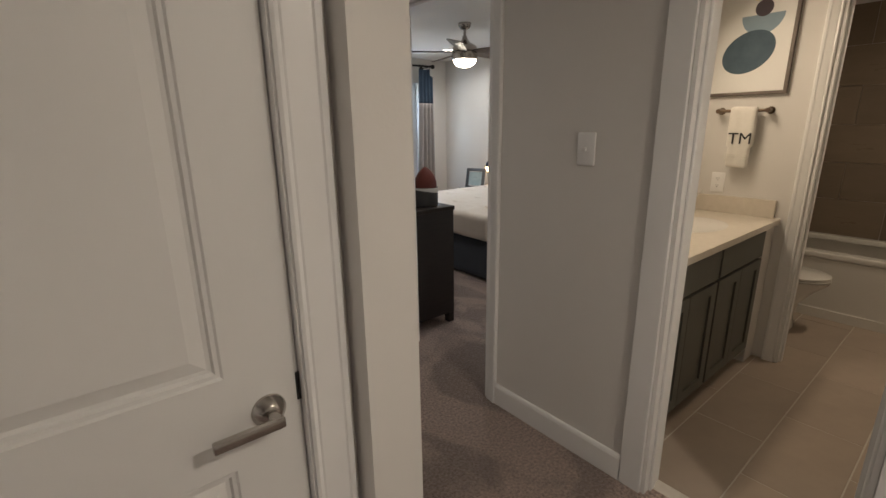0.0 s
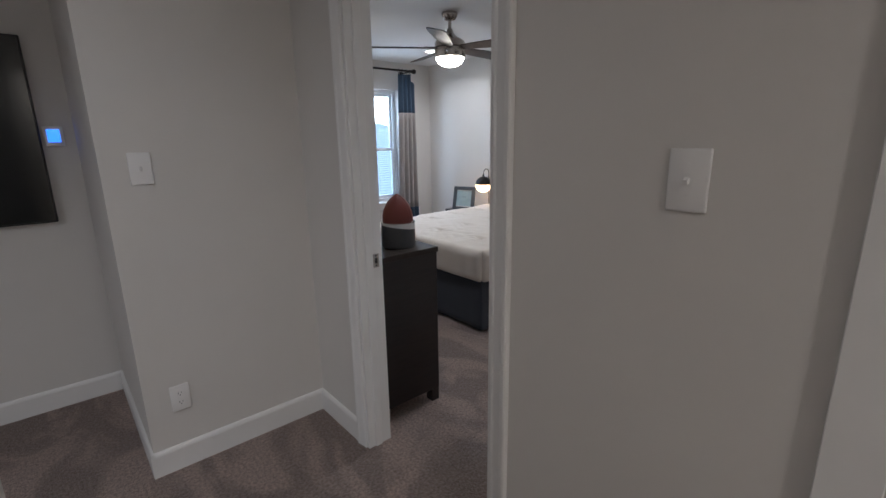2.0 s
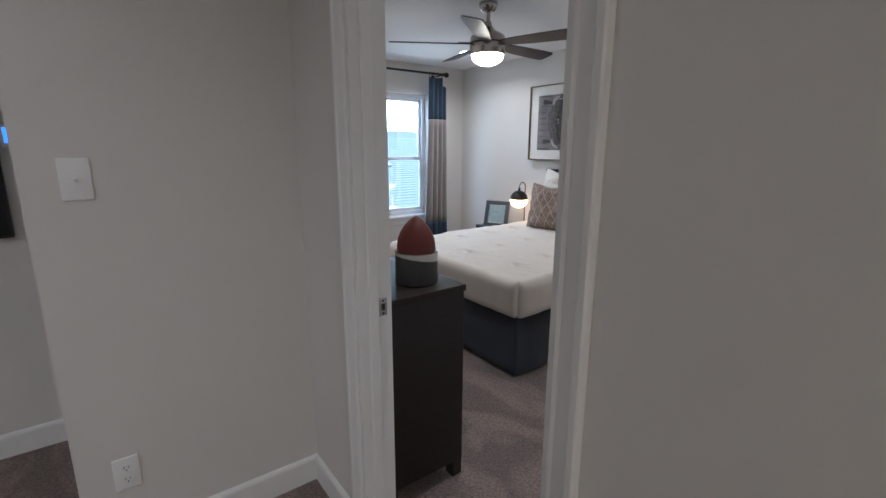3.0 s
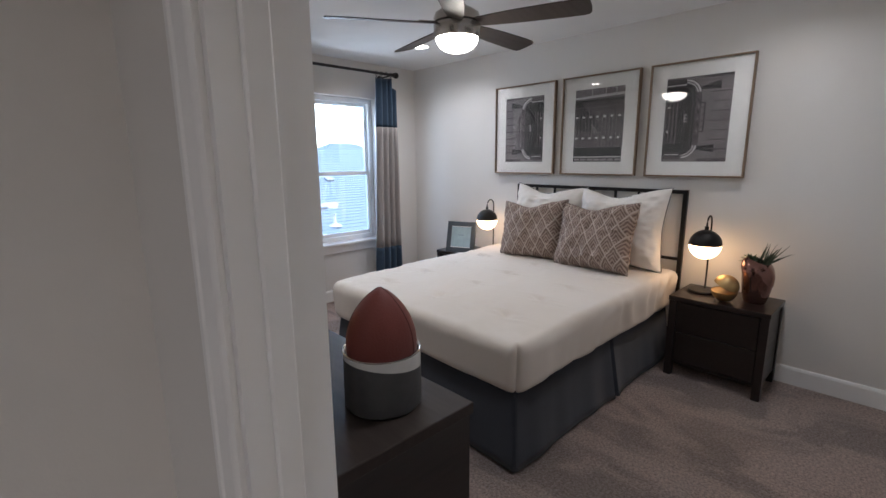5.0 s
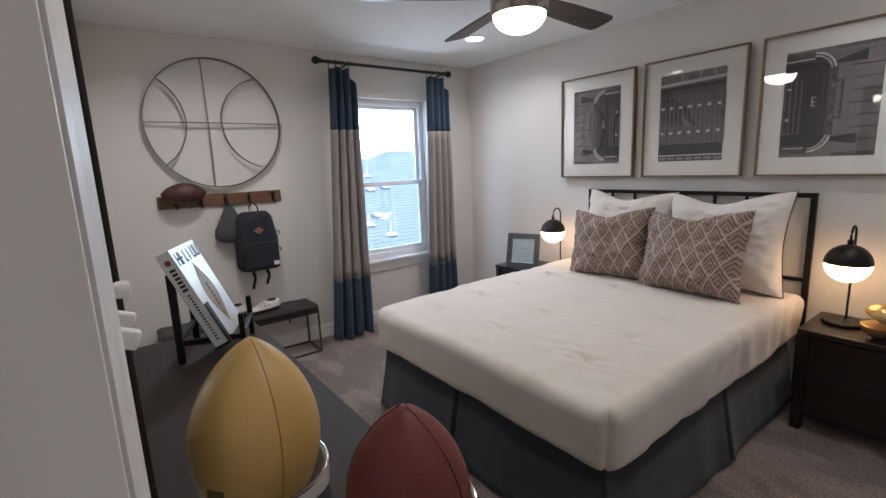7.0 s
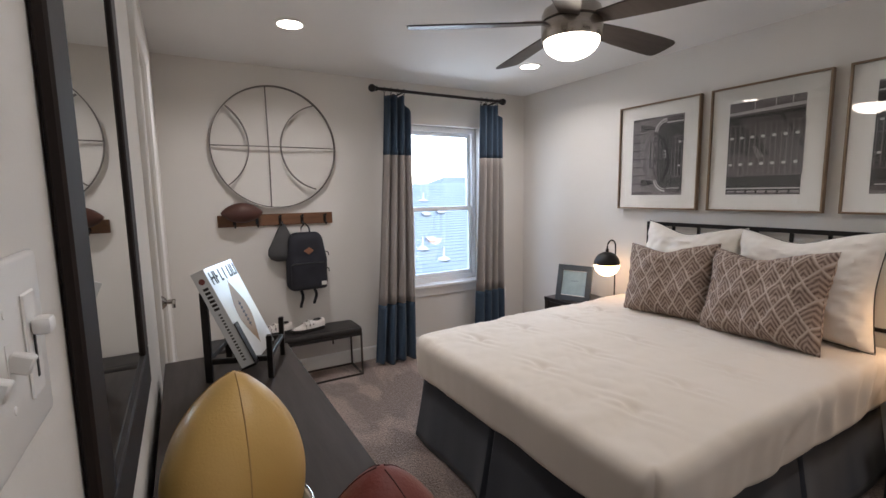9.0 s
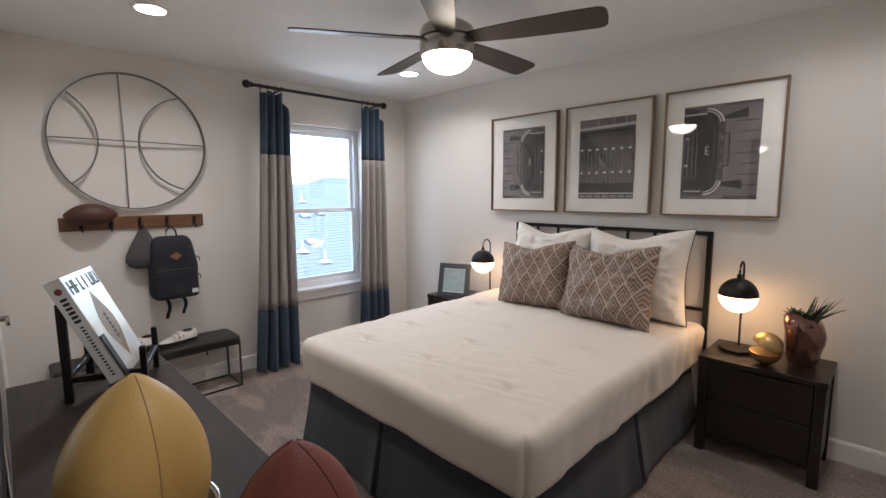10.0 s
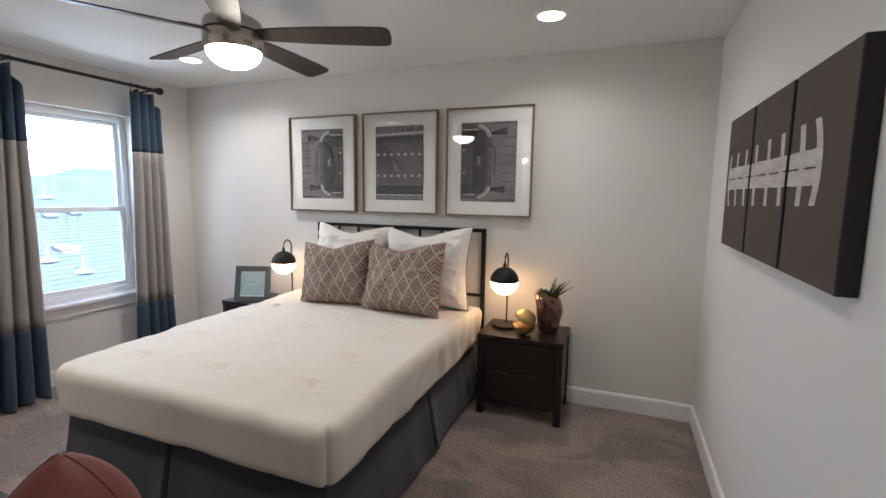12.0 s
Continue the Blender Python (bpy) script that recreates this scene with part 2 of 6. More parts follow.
structure(boxes("wall_south", [(-2.6, -1.42, 0, X1, -1.3, TOP)], W), "plain painted hall wall", "wall")
structure(boxes("wall_bath_inner", [(2.95, 0.585, 0, 3.065, 1.283, TOP), (2.95, -0.15, DH, 3.065, 0.585, TOP), (2.95, -0.75, 0, 3.065, -0.15, TOP)], W), "cream painted bathroom wall with a doorway", "wall")
structure(boxes("wall_bath_south", [(X1, -0.87, 0, 4.87, -0.75, TOP)], W), "plain bathroom wall", "wall")
structure(boxes("wall_bath_east", [(4.75, -0.75, 0, 4.87, CAN, TOP)], W), "plain bathroom wall behind the tub", "wall")

# ---- trim ----
def casing_leg(bm, wide, height, m):
    """One leg of a stepped door casing, standing in local x (width), y (proud of the wall), z."""
    prof = [(0, 0), (0, 0.010), (0.006, 0.014), (0.014, 0.011), (0.018, 0.013), (wide - 0.020, 0.017), (wide - 0.016, 0.020), (wide - 0.004, 0.020), (wide, 0.016), (wide, 0)]
    lo = [bm.verts.new((x, y, 0)) for x, y in prof]
    hi = [bm.verts.new((x, y, height)) for x, y in prof]
    n = len(prof)
    for i in range(n):
        bm.faces.new((lo[i], lo[(i + 1) % n], hi[(i + 1) % n], hi[i]))
    bm.faces.new(lo)
    bm.faces.new(hi)
    bmesh.ops.transform(bm, matrix=m, verts=lo + hi)


def doorway(name, x_face, out, y0, y1, label, wide=0.066, plain=False):
    """Casing on one face of a wall that runs along y; out is the sign of the face's normal in x."""
    ob = thing(name, Matrix.Identity(4), label, "door trim")
    ob["kind"] = "structure"
    flip = Matrix.Diagonal((1, 1, 1, 1))
    for side, yy in ((1, y1), (-1, y0)):
        bm = bmesh.new()
        m = Matrix(((0, out, 0, x_face), (side, 0, 0, yy + side * 0.004), (0, 0, 1, 0), (0, 0, 0, 1)))
        if plain:
            box(bm, 0, 0, 0, wide, 0.016, DH + 0.004 + wide, bevel=0.002, m=m)
        else:
            casing_leg(bm, wide, DH + 0.004 + wide, m)
        part("casing_leg", bm, M_TRIM, ob)
    bm = bmesh.new()
    m = Matrix(((0, out, 0, x_face), (0, 0, 1, y0 - 0.004), (1, 0, 0, DH + 0.004), (0, 0, 0, 1)))
    casing_leg(bm, wide, y1 - y0 + 0.008, m)
    part("casing_head", bm, M_TRIM, ob)
    return ob


def jamb_lining(name, x0, x1, y0, y1, label, hole=False):
    ob = thing(name, Matrix.Identity(4), label, "door jamb")
    ob["kind"] = "structure"
    t = 0.012
    for yy0, yy1 in ((y0 - 0.002, y0 + t), (y1 - t, y1 + 0.002)):
        boxes("jamb_side", [(x0 - 0.003, yy0, 0, x1 + 0.003, yy1, DH - t)], M_TRIM, ob)
    boxes("jamb_head", [(x0 - 0.003, y0 - 0.002, DH - t, x1 + 0.003, y1 + 0.002, DH + 0.002)], M_TRIM, ob)
    boxes("door_stop", [(x0 + 0.03, y0 + t, 0, x0 + 0.065, y0 + t + 0.011, DH - t), (x0 + 0.03, y1 - t - 0.011, 0, x0 + 0.065, y1 - t, DH - t)], M_TRIM, ob, bevel=0.003)
    return ob


jamb_lining("door_1", X0, X1, 1.475, 2.262, "open doorway to the bedroom with white jambs")
doorway("trim_1", X0, -1, 1.475, 2.262, "white stepped door casing on the hall side")
doorway("trim_2", X1, 0.48, 1.475, 2.262, "white stepped door casing on the bedroom side")
jamb_lining("door_2", X0, X1, -0.02, 0.597, "open doorway to the bathroom with white jambs")
doorway("trim_3", X0, -1, -0.02, 0.597, "plain white bathroom door casing", 0.088, True)
jamb_lining("door_3", 2.95, 3.065, -0.15, 0.585, "open inner bathroom doorway with white jambs")
doorway("trim_4", 2.95, -1, -0.15, 0.585, "white inner bathroom door casing", 0.066)
doorway("trim_5", X1, 1, 3.98, 4.70, "white closet door casing")

# strike plate on the bedroom door jamb
sp = thing("strike_plate", pose(1.430, 2.2500, 0.910), "satin metal strike plate on the white jamb", "strike plate")
boxes("plate", [(-0.014, -0.0022, -0.03, 0.014, 0.0, 0.03)], M_NICKEL, sp)
boxes("latch_hole", [(-0.006, -0.0030, -0.012, 0.006, -0.0024, 0.012)], M_DARK, sp)
for zz in (-0.022, 0.022):
    bm = bmesh.new()
    lathe(bm, [(0.0, 0.0012), (0.0035, 0.001), (0.004, 0)], 10, pose(0, -0.0024, zz, 90))
    part("screw", bm, M_DARK, sp)


def baseboard(name, a, b, normal):
    """A baseboard with an eased top edge from a to b along a wall, proud of it along normal."""
    d = Vector((b[0] - a[0], b[1] - a[1], 0))
    n = d.length
    d.normalize()
    v = Vector((*normal, 0))
    m = Matrix(((d.x, v.x, 0, a[0]), (d.y, v.y, 0, a[1]), (0, 0, 1, 0), (0, 0, 0, 1)))
    bm = bmesh.new()
    prof = [(0, 0), (0.014, 0), (0.014, 0.098), (0.011, 0.108), (0.006, 0.115), (0, 0.116)]
    lo = [bm.verts.new((0, y, z)) for y, z in prof]
    hi = [bm.verts.new((n, y, z)) for y, z in prof]
    for i in range(len(prof)):
        j = (i + 1) % len(prof)
        bm.faces.new((lo[i], lo[j], hi[j], hi[i]))
    bm.faces.new(lo)
    bm.faces.new(hi)
    bmesh.ops.transform(bm, matrix=m, verts=lo + hi)
    return structure(part(name, bm, M_TRIM), "white painted baseboard along the wall", "baseboard")


for a, b, v in [((X0, 0.692), (X0, 1.404), (-1, 0)), ((X0, 2.334), (X0, 2.706), (-1, 0)), ((0.549, 2.72), (X0, 2.72), (0, -1)), ((0.549, 2.706), (0.549, 3.706), (-1, 0)),
                ((-2.6, 3.72), (0.549, 3.72), (0, -1)), ((HEAD, CAN), (HEAD, WIN), (-1, 0)), ((X1, CAN), (HEAD, CAN), (0, 1)), ((X1, WIN), (HEAD, WIN), (0, -1)),
                ((X1, 2.334), (X1, 3.905), (1, 0)), ((X1, 4.775), (X1, WIN), (1, 0)), ((0.300, 0.645), (0.300, 1.25), (1, 0)), ((0.174, 0.645), (0.314, 0.645), (0, -1))]:
    baseboard("baseboard", a, b, v)

# ---- doors ----
def lever(m, parent):
    """A satin lever on a round rose: local -y points out of the door, the lever runs along -x."""
    bm = bmesh.new()
    lathe(bm, [(0, 0.022), (0.016, 0.022), (0.019, 0.020), (0.032, 0.005), (0.033, 0.003), (0.033, 0)], 32, m @ pose(0, 0, 0, 90))
    ro = part("rose", bm, M_NICKEL, parent, "satin nickel rose", smooth=True)
    bm = bmesh.new()
    lathe(bm, [(0, 0.058), (0.011, 0.058), (0.012, 0.05), (0.010, 0.012), (0.012, 0.0)], 20, m @ pose(0, 0, 0, 90))
    part("spindle", bm, M_NICKEL, ro, smooth=True)
    bm = bmesh.new()
    box(bm, -0.112, -0.060, -0.010, 0.012, -0.046, 0.010, bevel=0.003, seg=2, m=m)
    part("lever", bm, M_NICKEL, ro, "flat satin nickel lever", smooth=True)


def panel_door(name, m, wide, label):
    """A two-panel door: local x along the leaf, -y its face, the panels sunk with sloped sides."""
    ob = thing(name, m, label, "door")
    bm = bmesh.new()
    t, h = 0.035, DH - 0.016
    st, rows = 0.132, [(0.24, 0.80), (0.994, h - 0.13)]
    xs = [0, st, wide - st, wide]
    zs = [0, rows[0][0], rows[0][1], rows[1][0], rows[1][1], h]
    for i in range(3):
        for k in range(5):
            a, b, c, d = xs[i], xs[i + 1], zs[k], zs[k + 1]
            if i == 1 and k in (1, 3):
                rings = []
                for ins, dep in ((0, 0), (0.004, 0.004), (0.011, 0.005), (0.015, 0.012), (0.022, 0.013), (0.048, 0.003), (0.054, 0.003)):
                    rings.append([bm.verts.new((x, dep, z)) for x, z in ((a + ins, c + ins), (b - ins, c + ins), (b - ins, d - ins), (a + ins, d - ins))])
                for r0, r1 in zip(rings, rings[1:]):
                    for q in range(4):
                        bm.faces.new((r0[q], r0[(q + 1) % 4], r1[(q + 1) % 4], r1[q]))
                bm.faces.new(rings[-1])
            else:
                bm.faces.new([bm.verts.new((x, 0, z)) for x, z in ((a, c), (b, c), (b, d), (a, d))])
    for fv in (((0, t, 0), (wide, t, 0), (wide, t, h), (0, t, h)), ((0, 0, 0), (0, t, 0), (0, t, h), (0, 0, h)), ((wide, 0, 0), (wide, t, 0), (wide, t, h), (wide, 0, h)), ((0, 0, 0), (wide, 0, 0), (wide, t, 0), (0, t, 0)), ((0, 0, h), (wide, 0, h), (wide, t, h), (0, t, h))):
        bm.faces.new([bm.verts.new(p) for p in fv])
    bmesh.ops.remove_doubles(bm, verts=bm.verts, dist=0.0004)
    part("leaf", bm, M_DOOR, ob, "white two-panel moulded leaf")
    return ob


linen = panel_door("door", pose(-0.735, 0.735, 0.010), 0.8025, "closed white two-panel linen closet door with satin lever")
lever(pose(0.740, 0.0, 0.901), linen)
boxes("latch", [(0.797, -0.003, 0.90, 0.8045, 0.01, 0.96)], M_DARK, linen, label="dark latch edge")
bm = bmesh.new()
casing_leg(bm, 0.088, DH + 0.05, Matrix(((1, 0, 0, 0.074), (0, -1, 0, 0.716), (0, 0, 1, 0), (0, 0, 0, 1))))
structure(part("trim_6", bm, M_TRIM), "white stepped casing of the linen closet door", "door trim")
structure(boxes("trim_7", [(0.0702, 0.713, 0, 0.0738, 0.80, DH - 0.002), (-0.74, 0.735, DH - 0.004, 0.0702, 0.80, DH + 0.003)], M_TRIM), "white jamb of the linen closet door", "door jamb")
closet = panel_door("door", Matrix(((0, -1, 0, X1 - 0.012), (1, 0, 0, 3.984), (0, 0, 1, 0.010), (0, 0, 0, 1))), 0.712, "closed white two-panel closet door with satin lever")
lever(pose(0.60, 0.0, 0.93), closet)
bath_door = panel_door("door", pose(1.470, -0.016, 0.010), 0.60, "open white two-panel bathroom door")

# ---- window ----
win = thing("window_1", pose((WX0 + WX1) / 2, WIN + 0.07, WZ0), "white vinyl single-hung window with two clear panes", "window")
win["kind"] = "structure"
ww, wh = (WX1 - WX0) / 2, WZ1 - WZ0
boxes("window_frame", [(-ww, 0, 0, -ww + 0.045, 0.07, wh), (ww - 0.045, 0, 0, ww, 0.07, wh), (-ww + 0.045, 0, wh - 0.05, ww - 0.045, 0.07, wh), (-ww + 0.045, 0, 0, ww - 0.045, 0.07, 0.045)], M_VINYL, win, bevel=0.003)
mid = wh * 0.478
a, b = ww - 0.047, 0.030
boxes("upper_sash", [(-a, 0.036, mid - 0.02, -a + b, 0.06, wh - 0.052), (a - b, 0.036, mid - 0.02, a, 0.06, wh - 0.052), (-a + b, 0.036, wh - 0.052 - b, a - b, 0.06, wh - 0.052), (-a + b, 0.036, mid - 0.02, a - b, 0.06, mid + 0.018)], M_VINYL, win, bevel=0.003)
boxes("lower_sash", [(-a, 0.008, 0.047, -a + b, 0.032, mid + 0.02), (a - b, 0.008, 0.047, a, 0.032, mid + 0.02), (-a + b, 0.008, mid - 0.018, a - b, 0.032, mid + 0.02), (-a + b, 0.008, 0.047, a - b, 0.032, 0.085)], M_VINYL, win, bevel=0.003)
M_PANE = bpy.data.materials.new("window_glass")
M_PANE.use_nodes = True
pb = M_PANE.node_tree.nodes["Principled BSDF"]
pb.inputs["Base Color"].default_value = (0.93, 0.97, 1.0, 1)
pb.inputs["Roughness"].default_value, pb.inputs["Transmission Weight"].default_value, pb.inputs["IOR"].default_value = 0.0, 1.0, 1.45
for nm, y, z0, z1 in (("pane", 0.047, mid, wh - 0.08), ("pane", 0.019, 0.08, mid)):
    pane = boxes(nm, [(-a + b - 0.005, y, z0, a - b + 0.005, y + 0.003, z1)], M_PANE, win)
    pane.visible_shadow = False
boxes("window_sill", [(-ww - 0.045, -0.115, -0.028, ww + 0.045, -0.0695, -0.002), (-ww + 0.001, -0.07, -0.028, ww - 0.001, 0.0, -0.002)], M_TRIM, win, bevel=0.004)
boxes("apron", [(-ww - 0.02, -0.086, -0.105, ww + 0.02, -0.0702, -0.028)], M_TRIM, win, bevel=0.003)

# ---- bed ----
def rounded(bm, x0, y0, z0, x1, y1, z1, r, cuts=(24, 24, 4), shift=None):
    """A box with rounded edges on a fine grid; shift moves each point of it."""
    lo, hi = Vector((x0, y0, z0)), Vector((x1, y1, z1))
    sides = []
    n = cuts
    found = {}

    def vert(i, j, k):
        if (i, j, k) not in found:
            p = Vector((lo[q] + (hi[q] - lo[q]) * t / n[q] for q, t in enumerate((i, j, k))))
            c = Vector((min(max(p[q], lo[q] + r), hi[q] - r) for q in range(3)))
            d = p - c
            if d.length > 1e-6:
                p = c + d.normalized() * r
            found[(i, j, k)] = bm.verts.new(shift(p) if shift else p)
        return found[(i, j, k)]

    for a in (0, n[0]):
        for j in range(n[1]):
            for k in range(n[2]):
                bm.faces.new((vert(a, j, k), vert(a, j + 1, k), vert(a, j + 1, k + 1), vert(a, j, k + 1)))
    for a in (0, n[1]):
        for i in range(n[0]):
            for k in range(n[2]):
                bm.faces.new((vert(i, a, k), vert(i + 1, a, k), vert(i + 1, a, k + 1), vert(i, a, k + 1)))
    for a in (0, n[2]):
        for i in range(n[0]):
            for j in range(n[1]):
                bm.faces.new((vert(i, j, a), vert(i + 1, j, a), vert(i + 1, j + 1, a), vert(i, j + 1, a)))
    return bm


M_DUVET = material("cream_duvet", (0.73, 0.665, 0.59), 0.85, second=(0.70, 0.635, 0.56), scale=3, bump=0.35, bump_scale=420, bump_dist=0.0008, sheen=0.25, spec=0.2)
M_SKIRT = material("charcoal_skirt", (0.046, 0.052, 0.066), 0.9, second=(0.037, 0.042, 0.054), scale=5, bump=0.4, bump_scale=500, bump_dist=0.0008, sheen=0.2, spec=0.15)
M_SHAM = material("white_sham", (0.81, 0.77, 0.72), 0.85, second=(0.77, 0.73, 0.675), scale=5, bump=0.3, bump_scale=450, bump_dist=0.0008, sheen=0.2, spec=0.2)
M_PIPING = material("dark_piping", (0.05, 0.045, 0.042), 0.8)

bed = thing("bed", pose(3.62, 3.60, 0), "made double bed with cream duvet and charcoal pleated skirt", "bed")
BL, BR, BF, BH = -0.80, 0.80, -0.955, 0.945
TUFTS = [(x + 0.03 * math.sin(7 * y), y) for x in (-0.68, -0.36, -0.04, 0.28) for y in (-0.50, -0.02, 0.48)]


def duvet_shift(p):
    q = p.copy()
    # corners of the foot end rounded in plan
    cx, cy = BF + 0.09 - p.x, abs(p.y) - (BR - 0.09)
    if cx > 0 and cy > 0:
        k = max(cx, cy) / math.hypot(cx, cy)
        q.x, q.y = BF + 0.09 - cx * k, math.copysign(BR - 0.09 + cy * k, p.y)
    top = max(0.0, min(1.0, (p.z - 0.46) / 0.14))
    wrinkle = 0.35 + max(0.0, noise.noise(Vector((p.x * 1.6 + 2.0, p.y * 1.6, 8.0))) + 0.25 + 0.5 * p.y)
    q.z += top * (0.011 * noise.noise(Vector((p.x * 2.2, p.y * 2.4, 0.3))) + 0.006 * noise.noise(Vector((p.x * 4, p.y * 9, 1.7))) + 0.010 * wrinkle * abs(noise.noise(Vector((p.x * 9 + p.y * 4, p.y * 13 - p.x * 5, 5)))))
    q.z += top * 0.03 * (1 - (p.y / 0.82) ** 2) * (1 - (p.x / 1.0) ** 2) + top * 0.022 * (p.x + 0.95) / 1.9
    # pulled-in tufts with short creases
    for tx, ty in TUFTS:
        d2 = ((p.x - tx) / 0.020) ** 2 + ((p.y - ty) / 0.040) ** 2
        if d2 < 9:
            q.z -= top * 0.026 * math.exp(-d2)
        far = math.hypot((p.x - tx) / 0.05, (p.y - ty) / 0.13)
        if far < 2:
            q.z += top * 0.006 * math.exp(-far * far) * math.cos((p.x - tx) * 110 + (p.y - ty) * 30)
    low = 1 - max(0.0, min(1.0, (p.z - 0.44) / 0.18))
    ripple = noise.noise(Vector((p.x * 5.5, p.y * 5.5, 9.0))) * 0.013 + noise.noise(Vector((p.x * 13, p.y * 13, 3.0))) * 0.006
    side_y = max(0.0, min(1.0, (abs(p.y) - 0.68) / 0.10))
    side_x = max(0.0, min(1.0, (BF + 0.12 - p.x) / 0.10))
    q.y += math.copysign(1, p.y) * side_y * low * (ripple - 0.012)
    q.x -= side_x * low * (ripple - 0.012)
    # gathers down the long sides, deeper towards the head
    if abs(p.y) > 0.72:
        g = max(0.0, min(1.0, (p.x + 0.45) / 0.9)) * max(0.0, 1 - abs(p.z - 0.52) / 0.13)
        q.y += math.copysign(0.014, p.y) * g * math.sin(p.x * 36 + 5 * noise.noise(Vector((p.x * 3, 0, p.z * 5))) + (0.6 - p.z) * 9)
    q.z += low * 0.006 * noise.noise(Vector((p.x * 3, p.y * 3, 4.0)))
    return q


bm = bmesh.new()
rounded(bm, BF, BL, 0.376, BH, BR, 0.625, 0.055, (200, 170, 18), duvet_shift)
duvet = part("duvet", bm, M_DUVET, bed, "cream duvet with tufts and soft creases", smooth=True)
bm = bmesh.new()
tube(bm, [duvet_shift(Vector((BF + 0.0161, BL + 0.0161, 0.570 - 0.012 * k))) for k in range(0, 11)], 0.0016, 6)
part("corner_seam", bm, M_DUVET, duvet, smooth=True)
bm = bmesh.new()
box(bm, BF + 0.10, BL + 0.09, 0.20, BH, BR - 0.09, 0.45, bevel=0.03, seg=2)
part("mattress", bm, M_SKIRT, bed)


def skirt_sheet(name, a, b, pleats):
    """A hanging cloth from a to b in plan that flares to the floor, with inverted pleats at the given shares of its length."""
    a, b = Vector((*a, 0)), Vector((*b, 0))
    d = (b - a).normalized()
    n = Vector((d.y, -d.x, 0))
    length = (b - a).length
    bm = bmesh.new()
    us = sorted({i / 130 for i in range(131)} | {p + q for p in pleats for q in (-0.014, -0.007, -0.002, 0, 0.002, 0.007, 0.014) if 0 <= p + q <= 1} | {0.004, 0.008, 0.992, 0.996})
    grid = []
    for u in us:
        column = []
        for k in range(11):
            t = k / 10
            z = 0.46 - t * (0.444 + 0.008 * noise.noise(Vector((u * 6, 2, 1))))
            flare = 0.056 * t ** 1.1
            off = flare + t * (0.012 * noise.noise(Vector((u * length * 3.0, 1, 4))) + 0.007 * noise.noise(Vector((u * length * 8, 3, 8))))
            end = min(u, 1 - u) * length
            if end < 0.012:
                off -= 0.020 * (1 - end / 0.012) * t
            for p in pleats:
                w = abs(u - p) * length
                off += 0.020 * t * math.exp(-(w / 0.07) ** 2)
                if w < 0.016:
                    off -= 0.055 * (1 - w / 0.016) * (0.25 + 0.75 * t)
            along = 0.5 * length + (u - 0.5) * (length + 2 * flare)
            column.append(bm.verts.new(a + d * along + n * off + Vector((0, 0, z))))
        grid.append(column)
    for c0, c1 in zip(grid, grid[1:]):
        for k in range(10):
            bm.faces.new((c0[k], c1[k], c1[k + 1], c0[k + 1]))
    ob = part(name, bm, M_SKIRT, bed, smooth=True)
    so = ob.modifiers.new("cloth", "SOLIDIFY")
    so.thickness = 0.003
    return ob


IN = 0.066
skirt_sheet("skirt_side", (BF + IN, BL + IN), (BH - 0.06, BL + IN), (0.52,))
skirt_sheet("skirt_foot", (BF + IN, BR - IN), (BF + IN, BL + IN), (0.46,))
skirt_sheet("skirt_side", (BH - 0.06, BR - IN), (BF + IN, BR - IN), (0.5,))
# metal headboard
HY0, HY1, HX = 2.806 - 3.60, 4.262 - 3.60, 4.585 - 3.62
bm = bmesh.new()
box(bm, HX + 0.001, HY0 + 0.030, 1.178, HX + 0.027, HY1 - 0.030, 1.2045, bevel=0.002)
hb = part("headboard", bm, M_BLACKMETAL, bed, "black square-tube metal headboard")
for y in (HY0, HY1 - 0.030):
    bm = bmesh.new()
    box(bm, HX, y, 0.0, HX + 0.028, y + 0.030, 1.205, bevel=0.002)
    part("post", bm, M_BLACKMETAL, hb, "black metal post")
bm = bmesh.new()
box(bm, HX + 0.004, HY0 + 0.030, 0.702, HX + 0.024, HY1 - 0.030, 0.722, bevel=0.002)
part("lower_rail", bm, M_BLACKMETAL, hb)
for k in range(7):
    y = 4.055 - 0.1812 * k - 3.60
    bm = bmesh.new()
    box(bm, HX + 0.006, y - 0.008, 0.722, HX + 0.022, y + 0.008, 1.178)
    part("spindle", bm, M_BLACKMETAL, hb)


